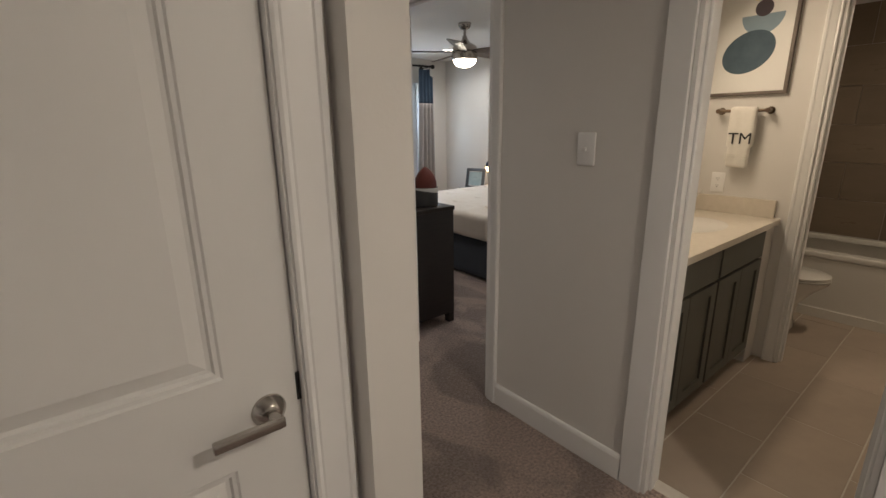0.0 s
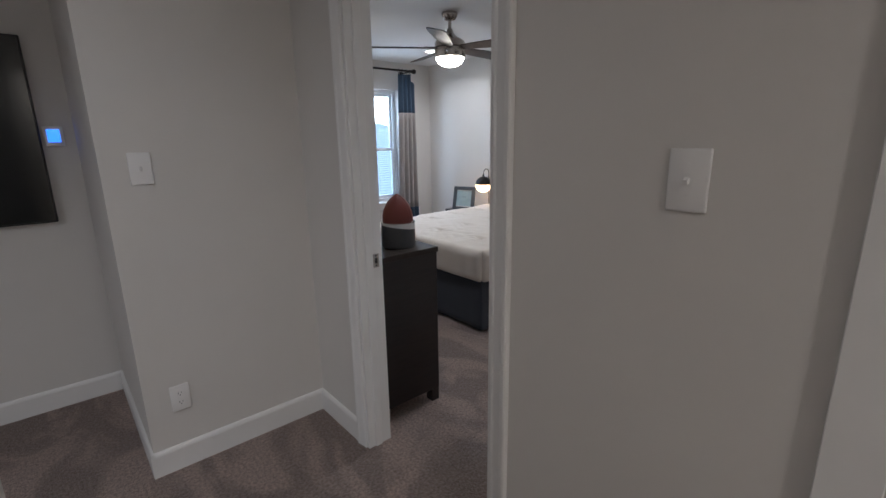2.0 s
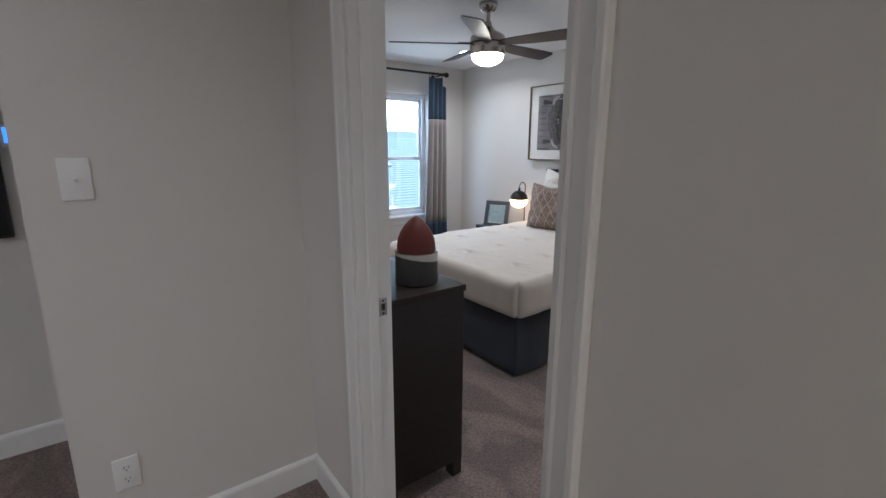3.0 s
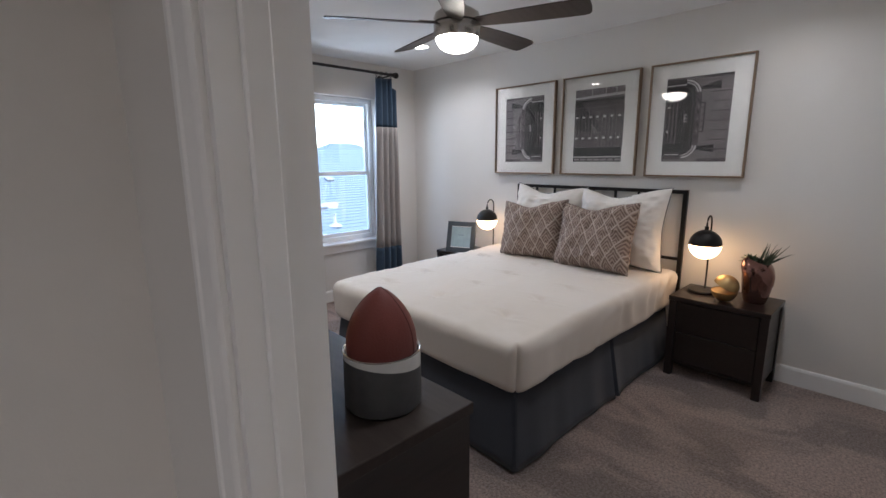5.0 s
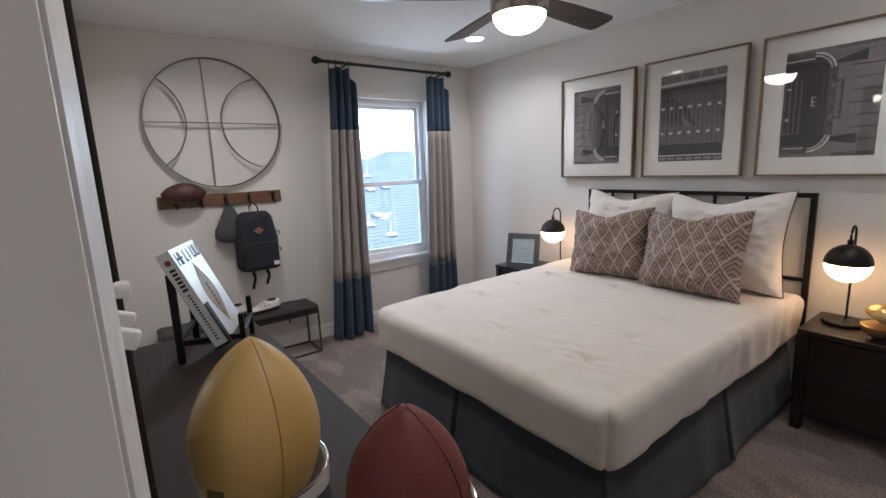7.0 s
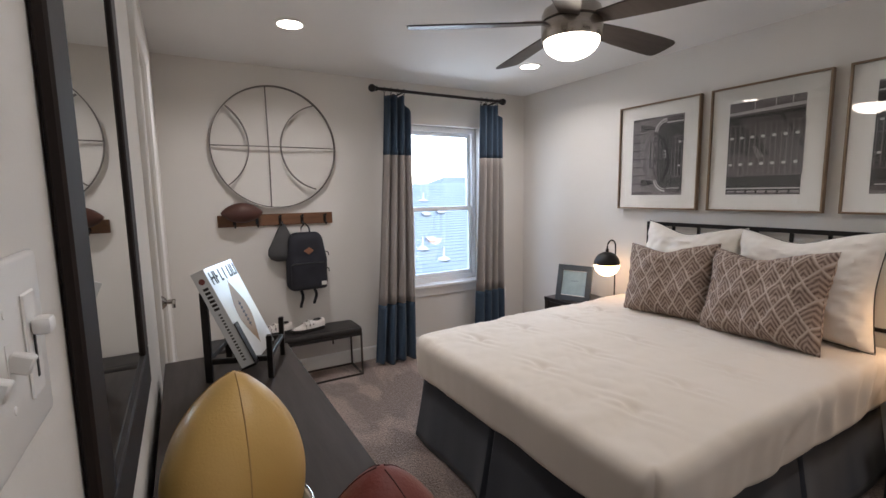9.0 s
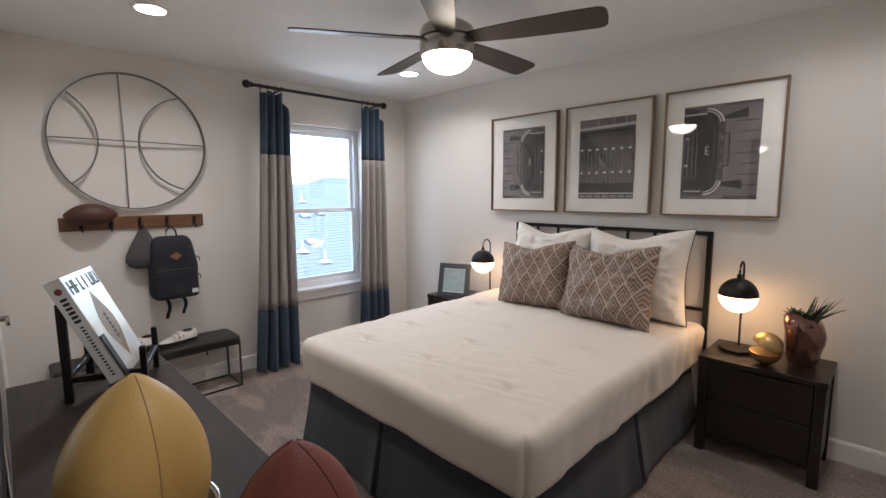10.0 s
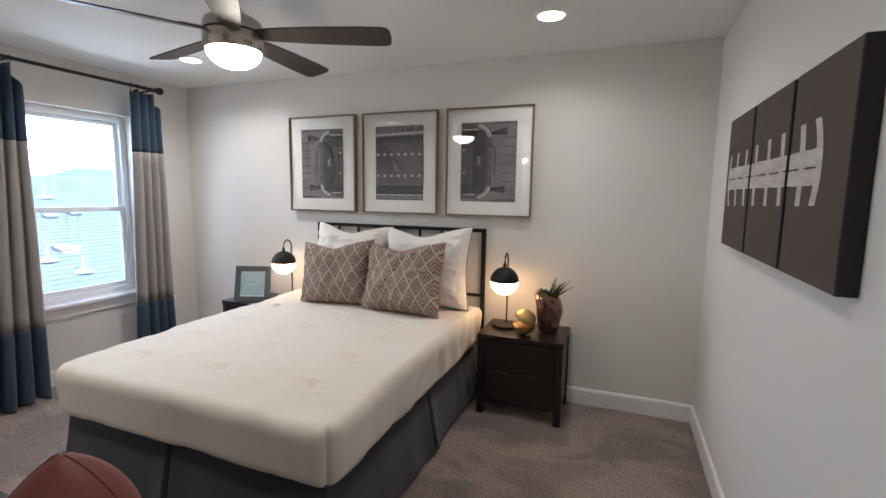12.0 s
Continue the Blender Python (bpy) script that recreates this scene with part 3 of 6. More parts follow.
def pillow_mesh(wide, tall, thick, pinch, seed, cuts=46, chop=0.085):
    """A filled cushion: local x its width, z its height, y its depth; drawn-in sides and pointed corners."""
    bm = bmesh.new()
    sheets = []
    for s in (-1, 1):
        rows = []
        for i in range(cuts + 1):
            row = []
            for j in range(cuts + 1):
                u, v = 2 * i / cuts - 1, 2 * j / cuts - 1
                x = u * wide / 2 * (1 - pinch * (1 - abs(v) ** 1.6))
                z = v * tall / 2 * (1 - pinch * (1 - abs(u) ** 1.6))
                fill = max(0.0, (1 - u ** 4) * (1 - v ** 4)) ** 0.55
                edge = max(abs(u), abs(v)) ** 3
                w = noise.noise(Vector((u * 2.2 + seed, v * 2.2, s))) * 0.20 + noise.noise(Vector((u * 5 + seed, v * 5, s))) * 0.10 + edge * noise.noise(Vector((u * 11 + seed, v * 11, s))) * 0.30
                y = s * thick / 2 * fill * (1 + w)
                # a chop in the top edge
                z -= chop * tall * math.exp(-(u * 1.9 + 0.25) ** 2) * max(0, v) ** 2
                row.append((x, y, z))
            rows.append(row)
        sheets.append(rows)
    found = {}

    def vert(s, i, j):
        key = (0 if i in (0, cuts) or j in (0, cuts) else s, i, j)
        if key not in found:
            found[key] = bm.verts.new(sheets[s][i][j])
        return found[key]

    for s in (0, 1):
        for i in range(cuts):
            for j in range(cuts):
                bm.faces.new((vert(s, i, j), vert(s, i + 1, j), vert(s, i + 1, j + 1), vert(s, i, j + 1)))
    edge = [sheets[0][i][0] for i in range(cuts)] + [sheets[0][cuts][j] for j in range(cuts)] + [sheets[0][cuts - i][cuts] for i in range(cuts)] + [sheets[0][0][cuts - j] for j in range(cuts)]
    return bm, edge


def chevron_cloth():
    """A woven cloth of stacked, nested peaks in a lattice, dark brown on taupe."""
    mat = material("chevron_cloth", (0.34, 0.27, 0.225), 0.9, bump=0.3, bump_scale=500, bump_dist=0.001, spec=0.1)
    n, l = mat.node_tree.nodes, mat.node_tree.links
    tc = n.new("ShaderNodeTexCoord")
    sp = n.new("ShaderNodeSeparateXYZ")
    l.new(tc.outputs["Object"], sp.inputs["Vector"])

    def op(kind, a, b=None, c=None):
        m = n.new("ShaderNodeMath")
        m.operation = kind
        for k, v in enumerate((a, b, c)):
            if v is None:
                continue
            if isinstance(v, (int, float)):
                m.inputs[k].default_value = v
            else:
                l.new(v, m.inputs[k])
        return m.outputs[0]

    u = op("DIVIDE", sp.outputs["X"], 0.088)
    v = op("DIVIDE", sp.outputs["Z"], 0.146)
    p = op("FRACT", op("ADD", op("ADD", u, v), 40.0))
    q = op("FRACT", op("ADD", op("SUBTRACT", v, u), 40.0))
    peak = op("MAXIMUM", p, q)
    line = op("MULTIPLY", op("PINGPONG", op("MULTIPLY", peak, 5.0), 0.5), 2.0)
    nz = n.new("ShaderNodeTexNoise")
    nz.inputs["Scale"].default_value = 60
    l.new(tc.outputs["Object"], nz.inputs["Vector"])
    worn = op("MULTIPLY", line, op("ADD", 0.35, op("MULTIPLY", nz.outputs["Fac"], 1.1)))
    mx = n.new("ShaderNodeMix")
    mx.data_type = "RGBA"
    mx.inputs["A"].default_value, mx.inputs["B"].default_value = (0.40, 0.318, 0.272, 1), (0.105, 0.070, 0.056, 1)
    l.new(worn, mx.inputs["Factor"])
    lattice = op("LESS_THAN", op("MINIMUM", p, q), 0.085)
    over = n.new("ShaderNodeMix")
    over.data_type = "RGBA"
    over.inputs["B"].default_value = (0.47, 0.395, 0.345, 1)
    l.new(mx.outputs["Result"], over.inputs["A"])
    l.new(lattice, over.inputs["Factor"])
    l.new(over.outputs["Result"], n["Principled BSDF"].inputs["Base Color"])
    return mat


M_CHEVRON = chevron_cloth()


def pillow(name, m, wide, tall, thick, pinch, seed, mat, label, piping):
    ob = thing(name, m, label, "pillow", "pillows on the bed")
    bm, edge = pillow_mesh(wide, tall, thick, pinch, seed)
    part("cover", bm, mat, ob, smooth=True)
    if piping:
        bm = bmesh.new()
        tube(bm, edge, 0.0032, 6, closed=True)
        part("piping", bm, M_PIPING, ob, "thin dark piping", smooth=True)
    else:
        bm = bmesh.new()
        tube(bm, edge, 0.0022, 5, closed=True)
        part("seam", bm, mat, ob, smooth=True)
    return ob


# local x must run along world -y, the face towards -x and the top leaning to +x
def leaning(x, y, z, lean, yaw=0.0, roll=0.0):
    return pose(x, y, z, 0, 0, -90 + yaw) @ pose(0, 0, 0, -lean, 0, 0) @ pose(0, 0, 0, 0, roll, 0)


pillow("throw_pillow", leaning(4.200, 3.812, 0.868, 17, 6, -4), 0.56, 0.485, 0.25, 0.095, 1.0, M_CHEVRON, "taupe throw pillow with brown nested chevrons on the bed", False)
pillow("throw_pillow", leaning(4.160, 3.258, 0.880, 19, -7, -4), 0.60, 0.50, 0.26, 0.095, 5.0, M_CHEVRON, "taupe throw pillow with brown nested chevrons on the bed", False)
pillow("sham_pillow", leaning(4.43, 3.84, 0.925, 12, 3, 2), 0.65, 0.59, 0.23, 0.10, 9.0, M_SHAM, "cream sham pillow with dark piping against the headboard", True)
pillow("sham_pillow", leaning(4.42, 3.20, 0.925, 12, -3, -2), 0.69, 0.59, 0.24, 0.10, 13.0, M_SHAM, "cream sham pillow with dark piping against the headboard", True)


# ---- night stands, lamps and what stands on them ----
def nightstand(m, label):
    ob = thing("nightstand", m, label, "nightstand", "nightstands beside the bed")
    w, d, h = 0.556, 0.40, 0.546
    bm = bmesh.new()
    box(bm, 0, 0, h - 0.030, d, w, h, bevel=0.003, seg=2)
    part("top", bm, M_ESPRESSO, ob)
    for x in (0.004, d - 0.049):
        for y in (0.004, w - 0.049):
            bm = bmesh.new()
            box(bm, x, y, 0, x + 0.045, y + 0.045, h - 0.030, bevel=0.002)
            part("leg", bm, M_ESPRESSO, ob)
    boxes("back_panel", [(d - 0.03, 0.049, 0.085, d - 0.01, w - 0.049, h - 0.03)], M_ESPRESSO, ob)
    for y in (0.012, w - 0.03):
        boxes("side_panel", [(0.049, y, 0.085, d - 0.049, y + 0.018, h - 0.03)], M_ESPRESSO, ob)
    boxes("bottom_panel", [(0.02, 0.049, 0.085, d - 0.03, w - 0.049, 0.10)], M_ESPRESSO, ob)
    for z0, z1 in ((0.105, 0.303), (0.309, h - 0.036)):
        bm = bmesh.new()
        box(bm, 0.012, 0.052, z0, 0.032, w - 0.052, z1, bevel=0.002)
        part("drawer_front", bm, M_ESPRESSO, ob)
    return ob


nightstand(pose(4.212, 2.185, 0), "dark espresso wood nightstand beside the bed")
nightstand(pose(4.212, 4.405, 0), "dark espresso wood nightstand between bed and window")

M_OPAL = material("opal_glass_lit", (0.9, 0.85, 0.75), 0.3, emission=(1.0, 0.60, 0.28), strength=LAMP_GLOW)


def table_lamp(m, label):
    """A domed globe hung from a bent stem: local +x points to the stem."""
    ob = thing("table_lamp", m, label, "lamp", "bedside lamps")
    bm = bmesh.new()
    lathe(bm, [(0, 0), (0.088, 0), (0.090, 0.004), (0.090, 0.014), (0.086, 0.018), (0, 0.019)], 40, pose(0.055, 0, 0))
    part("base", bm, M_BLACKMETAL, ob, smooth=True)
    pts = [(0.095, 0, 0.015), (0.095, 0, 0.20), (0.095, 0, 0.455)] + [(0.0475 + 0.0475 * math.cos(radians(a)), 0, 0.455 + 0.056 * math.sin(radians(a))) for a in range(15, 180, 15)] + [(0, 0, 0.455), (0, 0, 0.420)]
    bm = bmesh.new()
    tube(bm, pts, 0.0055, 10)
    part("stem", bm, M_BLACKMETAL, ob, smooth=True)
    R, c = 0.097, 0.328
    cap = [(R * math.cos(radians(a)), c + R * math.sin(radians(a))) for a in range(0, 90, 8)] + [(0.012, c + R), (0.012, c + R + 0.022), (0, c + R + 0.022)]
    bm = bmesh.new()
    lathe(bm, [(R - 0.003, c)] + cap, 40)
    part("cap", bm, M_BLACKMETAL, ob, "black domed metal cap", smooth=True)
    bm = bmesh.new()
    lathe(bm, [((R - 0.002) * math.cos(radians(a)), c + (R - 0.002) * math.sin(radians(a))) for a in range(-1, -90, -8)] + [(0, c - R + 0.002)], 40)
    part("shade", bm, M_OPAL, ob, "glowing opal glass half globe", smooth=True)
    return ob


table_lamp(pose(4.395, 2.612, 0.546), "black metal table lamp with lit opal globe on the nightstand")
table_lamp(pose(4.385, 4.453, 0.546), "black metal table lamp with lit opal globe beside a photo frame")

M_COPPER = material("copper_glaze", (0.28, 0.155, 0.130), 0.12, metal=0.85, second=(0.19, 0.10, 0.085), scale=6, contrast=0.6, bump=0.15, bump_scale=30, bump_dist=0.002, rough_var=0.04)
M_LEAF = material("succulent_leaf", (0.035, 0.075, 0.030), 0.5, second=(0.065, 0.11, 0.05), scale=20)
M_LEAF2 = material("spiky_leaf", (0.028, 0.050, 0.030), 0.5, second=(0.05, 0.075, 0.045), scale=20)
vase = thing("vase", pose(4.43, 2.315, 0.546), "dimpled glossy mauve copper vase on the nightstand", "vase")
bm = bmesh.new()
lathe(bm, [(0, 0), (0.055, 0), (0.060, 0.01), (0.069, 0.05), (0.078, 0.10), (0.087, 0.15), (0.093, 0.195), (0.091, 0.215), (0.084, 0.235), (0.078, 0.245), (0.064, 0.262), (0.058, 0.262), (0.056, 0.24), (0, 0.235)], 28)
for v in bm.verts:
    if v.co.z > 0.15:
        v.co.z += v.co.y * 0.32
    d = 1 + 0.045 * math.sin(4 * math.atan2(v.co.y, v.co.x) + v.co.z * 22) * min(1, v.co.z / 0.05)
    v.co.x, v.co.y = v.co.x * d, v.co.y * d
part("body", bm, M_COPPER, vase, smooth=True)
plant = thing("succulent_plant", pose(4.43, 2.325, 0.775), "green artificial succulent with spiky leaves in the vase", "plant")
random.seed(4)


def leaf(bm, m, length, wide, bend):
    rows = []
    for k in range(6):
        t = k / 5
        w = wide * math.sin(math.pi * min(1, 0.25 + 0.75 * t)) * (1 - 0.15 * t) if t < 1 else 0.0006
        rows.append([m @ Vector((s * w, -0.35 * w * (1 - abs(s)) - bend * t * t * length, t * length)) for s in (-1, 0, 1)])
    vs = [[bm.verts.new(p) for p in r] for r in rows]
    for r0, r1 in zip(vs, vs[1:]):
        for q in range(2):
            bm.faces.new((r0[q], r0[q + 1], r1[q + 1], r1[q]))


for k in range(20):
    bm = bmesh.new()
    leaf(bm, pose(0, random.uniform(-0.045, 0.0), 0.0, random.uniform(8, 62), random.uniform(-14, 14), 0) @ pose(0, 0, 0, 0, 0, random.uniform(0, 360)), random.uniform(0.10, 0.18), 0.006, random.uniform(-0.2, 0.2))
    part("leaf", bm, M_LEAF2, plant, smooth=True)
for k in range(30):
    bm = bmesh.new()
    a = k * 137.5
    leaf(bm, pose(0, 0.035, 0.02) @ pose(0, 0, 0, 0, 0, a) @ pose(0, 0, 0.0, 18 + 2.3 * k, 0, 0), 0.055 + 0.0004 * k, 0.014, 0.25)
    part("leaf", bm, M_LEAF, plant, smooth=True)

M_BRASS = material("satin_brass", (0.55, 0.39, 0.19), 0.42, metal=1.0, second=(0.52, 0.35, 0.15), scale=14, stretch=(1, 1, 10), rough_var=0.08)
orb = thing("brass_ornament", pose(4.315, 2.455, 0.546, 0, 0, -78), "satin brass clam-shaped ornament, half open, on the nightstand", "ornament")
R, DEEP = 0.072, 0.94
for nm, up, m in (("lower_half", -1, pose(0, 0, 0, 6, 0, 0)), ("upper_half", 1, pose(0, 0, 0, 6, 0, 0) @ pose(R, 0, 0.003, 0, 24, 0) @ pose(-R, 0, 0))):
    bm = bmesh.new()
    prof = [(R * math.sin(radians(a)), up * R * DEEP * math.cos(radians(a))) for a in range(0, 91, 9)] + [(R - 0.003, -up * 0.001), (R - 0.005, up * 0.003), (0, up * 0.003)]
    lathe(bm, prof, 36, pose(0, 0, R * DEEP + 0.0015) @ m)
    part(nm, bm, M_BRASS, orb, smooth=True)

M_SLATE = material("slate_frame", (0.060, 0.075, 0.090), 0.38, second=(0.045, 0.055, 0.068), scale=14, bump=0.15, bump_scale=60)
# glossy print brightened to pale blue-grey to stand in for its reflection
M_PHOTO = material("print_sheen", (0.42, 0.56, 0.61), 0.16, second=(0.20, 0.28, 0.32), scale=5, contrast=0.6, coat=0.6)
pf = thing("photo_frame", pose(4.275, 4.70, 0.546, 0, 0, -90 + 22) @ pose(0, 0, 0, -14, 0, 0), "slate blue photo frame propped on the nightstand", "photo frame")
fw, fh, fb = 0.145, 0.295, 0.045
boxes("frame_rail", [(-fw, -0.010, 0, fw, 0.010, fb)], M_SLATE, pf, bevel=0.002)
boxes("frame_rail", [(-fw, -0.010, fh - fb, fw, 0.010, fh)], M_SLATE, pf, bevel=0.002)
boxes("frame_side", [(-fw, -0.010, fb, -fw + fb, 0.010, fh - fb)], M_SLATE, pf, bevel=0.002)
boxes("frame_side", [(fw - fb, -0.010, fb, fw, 0.010, fh - fb)], M_SLATE, pf, bevel=0.002)
boxes("photo", [(-fw + fb, -0.002, fb, fw - fb, 0.002, fh - fb)], M_PHOTO, pf, label="glossy print, a pale blue-grey reflection put into its colour")
for lz in (fb, fh - fb - 0.004):
    boxes("liner", [(-fw + fb, -0.004, lz, fw - fb, -0.0025, lz + 0.004)], M_TRIM, pf)
bm = bmesh.new()
box(bm, -0.03, 0.0, 0.0, 0.03, 0.004, 0.19, m=pose(0, 0.062, -0.012, 20))
part("strut", bm, M_SLATE, pf)

# ---- framed prints over the bed ----
M_WALNUT = material("thin_walnut_frame", (0.23, 0.155, 0.095), 0.42, second=(0.16, 0.10, 0.06), scale=9, stretch=(6, 6, 1), bump=0.1, bump_scale=60)
M_MAT = material("white_mat", (0.80, 0.785, 0.75), 0.9, second=(0.78, 0.765, 0.73), scale=4, bump=0.1, bump_scale=300, bump_dist=0.0005)
M_INK = [material("ink_stand", (0.21, 0.185, 0.19), 0.6, second=(0.13, 0.115, 0.118), scale=9, contrast=0.4),
         material("ink_field", (0.014, 0.012, 0.013), 0.6, second=(0.026, 0.023, 0.023), scale=7, contrast=0.5),
         material("ink_line", (0.60, 0.575, 0.565), 0.6, second=(0.46, 0.44, 0.43), scale=40, contrast=0.4),
         material("ink_shade", (0.016, 0.014, 0.015), 0.6, second=(0.03, 0.027, 0.027), scale=12),
         material("ink_mid", (0.095, 0.083, 0.083), 0.6, second=(0.06, 0.053, 0.053), scale=14, contrast=0.4)]
M_CLEAR = bpy.data.materials.new("picture_glass")
M_CLEAR.use_nodes = True
cb = M_CLEAR.node_tree.nodes["Principled BSDF"]
cb.inputs["Roughness"].default_value, cb.inputs["Transmission Weight"].default_value, cb.inputs["IOR"].default_value = 0.02, 1.0, 1.45


def flat(bm, points, y, mi):
    f = bm.faces.new([bm.verts.new((x, y, z)) for x, z in points])
    f.material_index = mi


def bar(bm, x0, z0, x1, z1, y, mi):
    flat(bm, [(x0, z0), (x1, z0), (x1, z1), (x0, z1)], y, mi)


def round_rect(x0, z0, x1, z1, r, n=6):
    out = []
    for cx, cz, a0 in ((x1 - r, z1 - r, 0), (x0 + r, z1 - r, 90), (x0 + r, z0 + r, 180), (x1 - r, z0 + r, 270)):
        out += [(cx + r * math.cos(radians(a0 + 90 * k / n)), cz + r * math.sin(radians(a0 + 90 * k / n))) for k in range(n + 1)]
    return out


def print_end(bm, w, h, s):
    """One end of a stadium from above: s = 1 with the field to the right, -1 to the left."""
    layer = [0.0]

    def shape(points, mi):
        flat(bm, [(min(w, max(-w, s * x)), min(h, max(-h, z))) for x, z in points], layer[0], mi)

    def rect(x0, z0, x1, z1, mi):
        shape([(x0, z0), (x1, z0), (x1, z1), (x0, z1)], mi)

    def arc(cx, cz, r0, r1, a0, a1, mi):
        span = [a0 + (a1 - a0) * k / 8 for k in range(9)]
        shape([(cx + r1 * math.cos(radians(q)), cz + r1 * math.sin(radians(q))) for q in span] + [(cx + r0 * math.cos(radians(q)), cz + r0 * math.sin(radians(q))) for q in span[::-1]], mi)

    def lift():
        layer[0] -= 0.0004

    rect(-w, -h, w, h, 0)
    lift()
    # open stands: paler terraces and the black gangways at the corners
    for k in range(7):
        rect(-w, -0.20 + 0.061 * k, -0.075 - 0.012 * (k % 3), -0.192 + 0.061 * k, 4)
    rect(-w, 0.262, -0.02, h, 4)
    rect(-w, -h, -0.03, -0.258, 4)
    shape([(-0.005, 0.192), (-0.135, 0.186), (-0.135, 0.240), (-0.060, 0.222), (-0.005, 0.200)], 1)
    shape([(-0.005, -0.178), (-0.125, -0.166), (-0.125, -0.218), (-0.050, -0.205), (0.005, -0.195)], 1)
    lift()
    # seats and walkway between the stands and the field
    shape(round_rect(-0.026, -0.262, 0.60, 0.268, 0.105), 4)
    lift()
    for cz, a0, a1 in ((0.163, 92, 172), (-0.157, 188, 268)):
        arc(0.079, cz, 0.089, 0.100, a0, a1, 2)
        arc(0.079, cz, 0.076, 0.082, a0, a1, 2)
    for k in range(7):
        rect(-0.018, -0.125 + 0.040 * k, -0.004, -0.106 + 0.040 * k, 0 if k % 2 else 3)
    rect(-0.054, -0.085, -0.046, 0.108, 3)
    rect(-0.054, 0.101, -0.012, 0.108, 3)
    rect(-0.054, -0.085, -0.012, -0.078, 3)
    for k in range(4):
        rect(-0.046, -0.060 + 0.042 * k, -0.034, -0.044 + 0.042 * k, 4)
    lift()
    # the field, its border line and the marks on it
    shape(round_rect(0.010, -0.238, 0.60, 0.240, 0.088), 3)
    lift()
    shape(round_rect(0.026, -0.222, 0.60, 0.224, 0.078), 4)
    lift()
    shape(round_rect(0.032, -0.216, 0.60, 0.218, 0.074), 1)
    lift()
    shape([(0.120, 0.215), (0.21, 0.215), (0.21, 0.09), (0.165, 0.06)], 3)
    lift()
    rect(0.075, 0.226, 0.200, 0.234, 2)
    rect(0.090, -0.234, 0.185, -0.228, 2)
    for z in (0.033, 0.010, -0.012):
        rect(0.054, z - 0.0022, 0.074, z + 0.0022, 2)
    rect(0.070, -0.014, 0.0745, 0.035, 2)
    for k in range(5):
        rect(0.120 + 0.024 * k, -0.150, 0.1245 + 0.024 * k, 0.130, 0)
    for z in (-0.150, 0.028, 0.128):
        rect(0.120, z - 0.002, w, z + 0.002, 0)
    lift()
    for z in (-0.075, 0.088):
        shape([(0.178 + 0.010 * math.cos(radians(60 * q)), z + 0.007 * math.sin(radians(60 * q))) for q in range(6)], 2)


def print_field(bm, w, h, s):
    """The middle of the field with its yard lines and stands above and below."""
    bar(bm, -w, -h, w, h, 0, 3)
    bar(bm, -w, 0.226, w, h, -0.0004, 0)
    for x in (-0.062, 0.050, 0.135):
        bar(bm, x, 0.228, x + 0.005, h, -0.0008, 2)
    flat(bm, [(-w, 0.205), (w, 0.215), (w, 0.236), (-w, 0.222)], -0.0012, 2)
    flat(bm, [(-w, 0.196), (w, 0.203), (w, 0.210), (-w, 0.203)], -0.0012, 0)
    bar(bm, -w, -0.165, w, 0.180, -0.0008, 4)
    # long shadows of the roof
    flat(bm, [(-w, 0.185), (-0.150, 0.185), (-0.105, 0.120), (-0.020, 0.060), (0.012, -0.015), (0.045, -0.050), (-0.040, -0.055), (-w, -0.020)], -0.0012, 1)
    flat(bm, [(0.070, 0.185), (0.090, 0.185), (w, -0.030), (w, 0.010)], -0.0012, 1)
    flat(bm, [(-0.060, 0.01), (-0.045, 0.012), (0.010, -0.055), (-0.035, -0.060)], -0.0016, 0)
    for k in range(15):
        x = -w + 0.010 + 0.0282 * k
        bar(bm, x, -0.165, x + 0.0052, 0.142, -0.0020, 0)
    for z in (0.141, -0.165):
        bar(bm, -w, z - 0.002, w, z + 0.002, -0.0024, 0)
    for k in range(7):
        for z in (-0.095, 0.066):
            flat(bm, [(-w + 0.022 + 0.0585 * k + 0.0125 * math.cos(radians(60 * q)), z + 0.0095 * math.sin(radians(60 * q))) for q in range(6)], -0.0028, 2)
    bar(bm, -w, -0.232, w, -0.168, -0.0012, 1)
    bar(bm, -w, -0.246, w, -0.238, -0.0012, 2)
    for k in range(7):
        bar(bm, -w + 0.008 + 0.058 * k, -0.274, -w + 0.054 + 0.058 * k, -0.254, -0.0012, 0)
        bar(bm, -w + 0.008 + 0.058 * k, -0.262, -w + 0.054 + 0.058 * k, -0.259, -0.0016, 2)


def framed_print(m, wide, tall, pw, ph, draw, s, label):
    """A print behind glass in a thin frame: local x its width, z its height, -y its face."""
    ob = thing("framed_print", m, label, "picture", "framed prints over the bed")
    a, b, t = wide / 2, tall / 2, 0.011
    for z0, z1 in ((-b, -b + t), (b - t, b)):
        boxes("frame_rail", [(-a, -0.034, z0, a, 0, z1)], M_WALNUT, ob, bevel=0.0015)
    for x0, x1 in ((-a, -a + t), (a - t, a)):
        boxes("frame_side", [(x0, -0.034, -b + t, x1, 0, b - t)], M_WALNUT, ob, bevel=0.0015)
    boxes("mat", [(-a + t, -0.016, -b + t, a - t, -0.004, b - t)], M_MAT, ob, label="wide white mat board")
    bm = bmesh.new()
    draw(bm, pw / 2, ph / 2, s)
    for v in bm.verts:
        v.co.y -= 0.0175
    part("print", bm, M_INK, ob, "dark aerial print of a stadium field")
    glass = boxes("glass", [(-a + t, -0.028, -b + t, a - t, -0.026, b - t)], M_CLEAR, ob, label="clear reflecting glass")
    glass.visible_shadow = False
    return ob


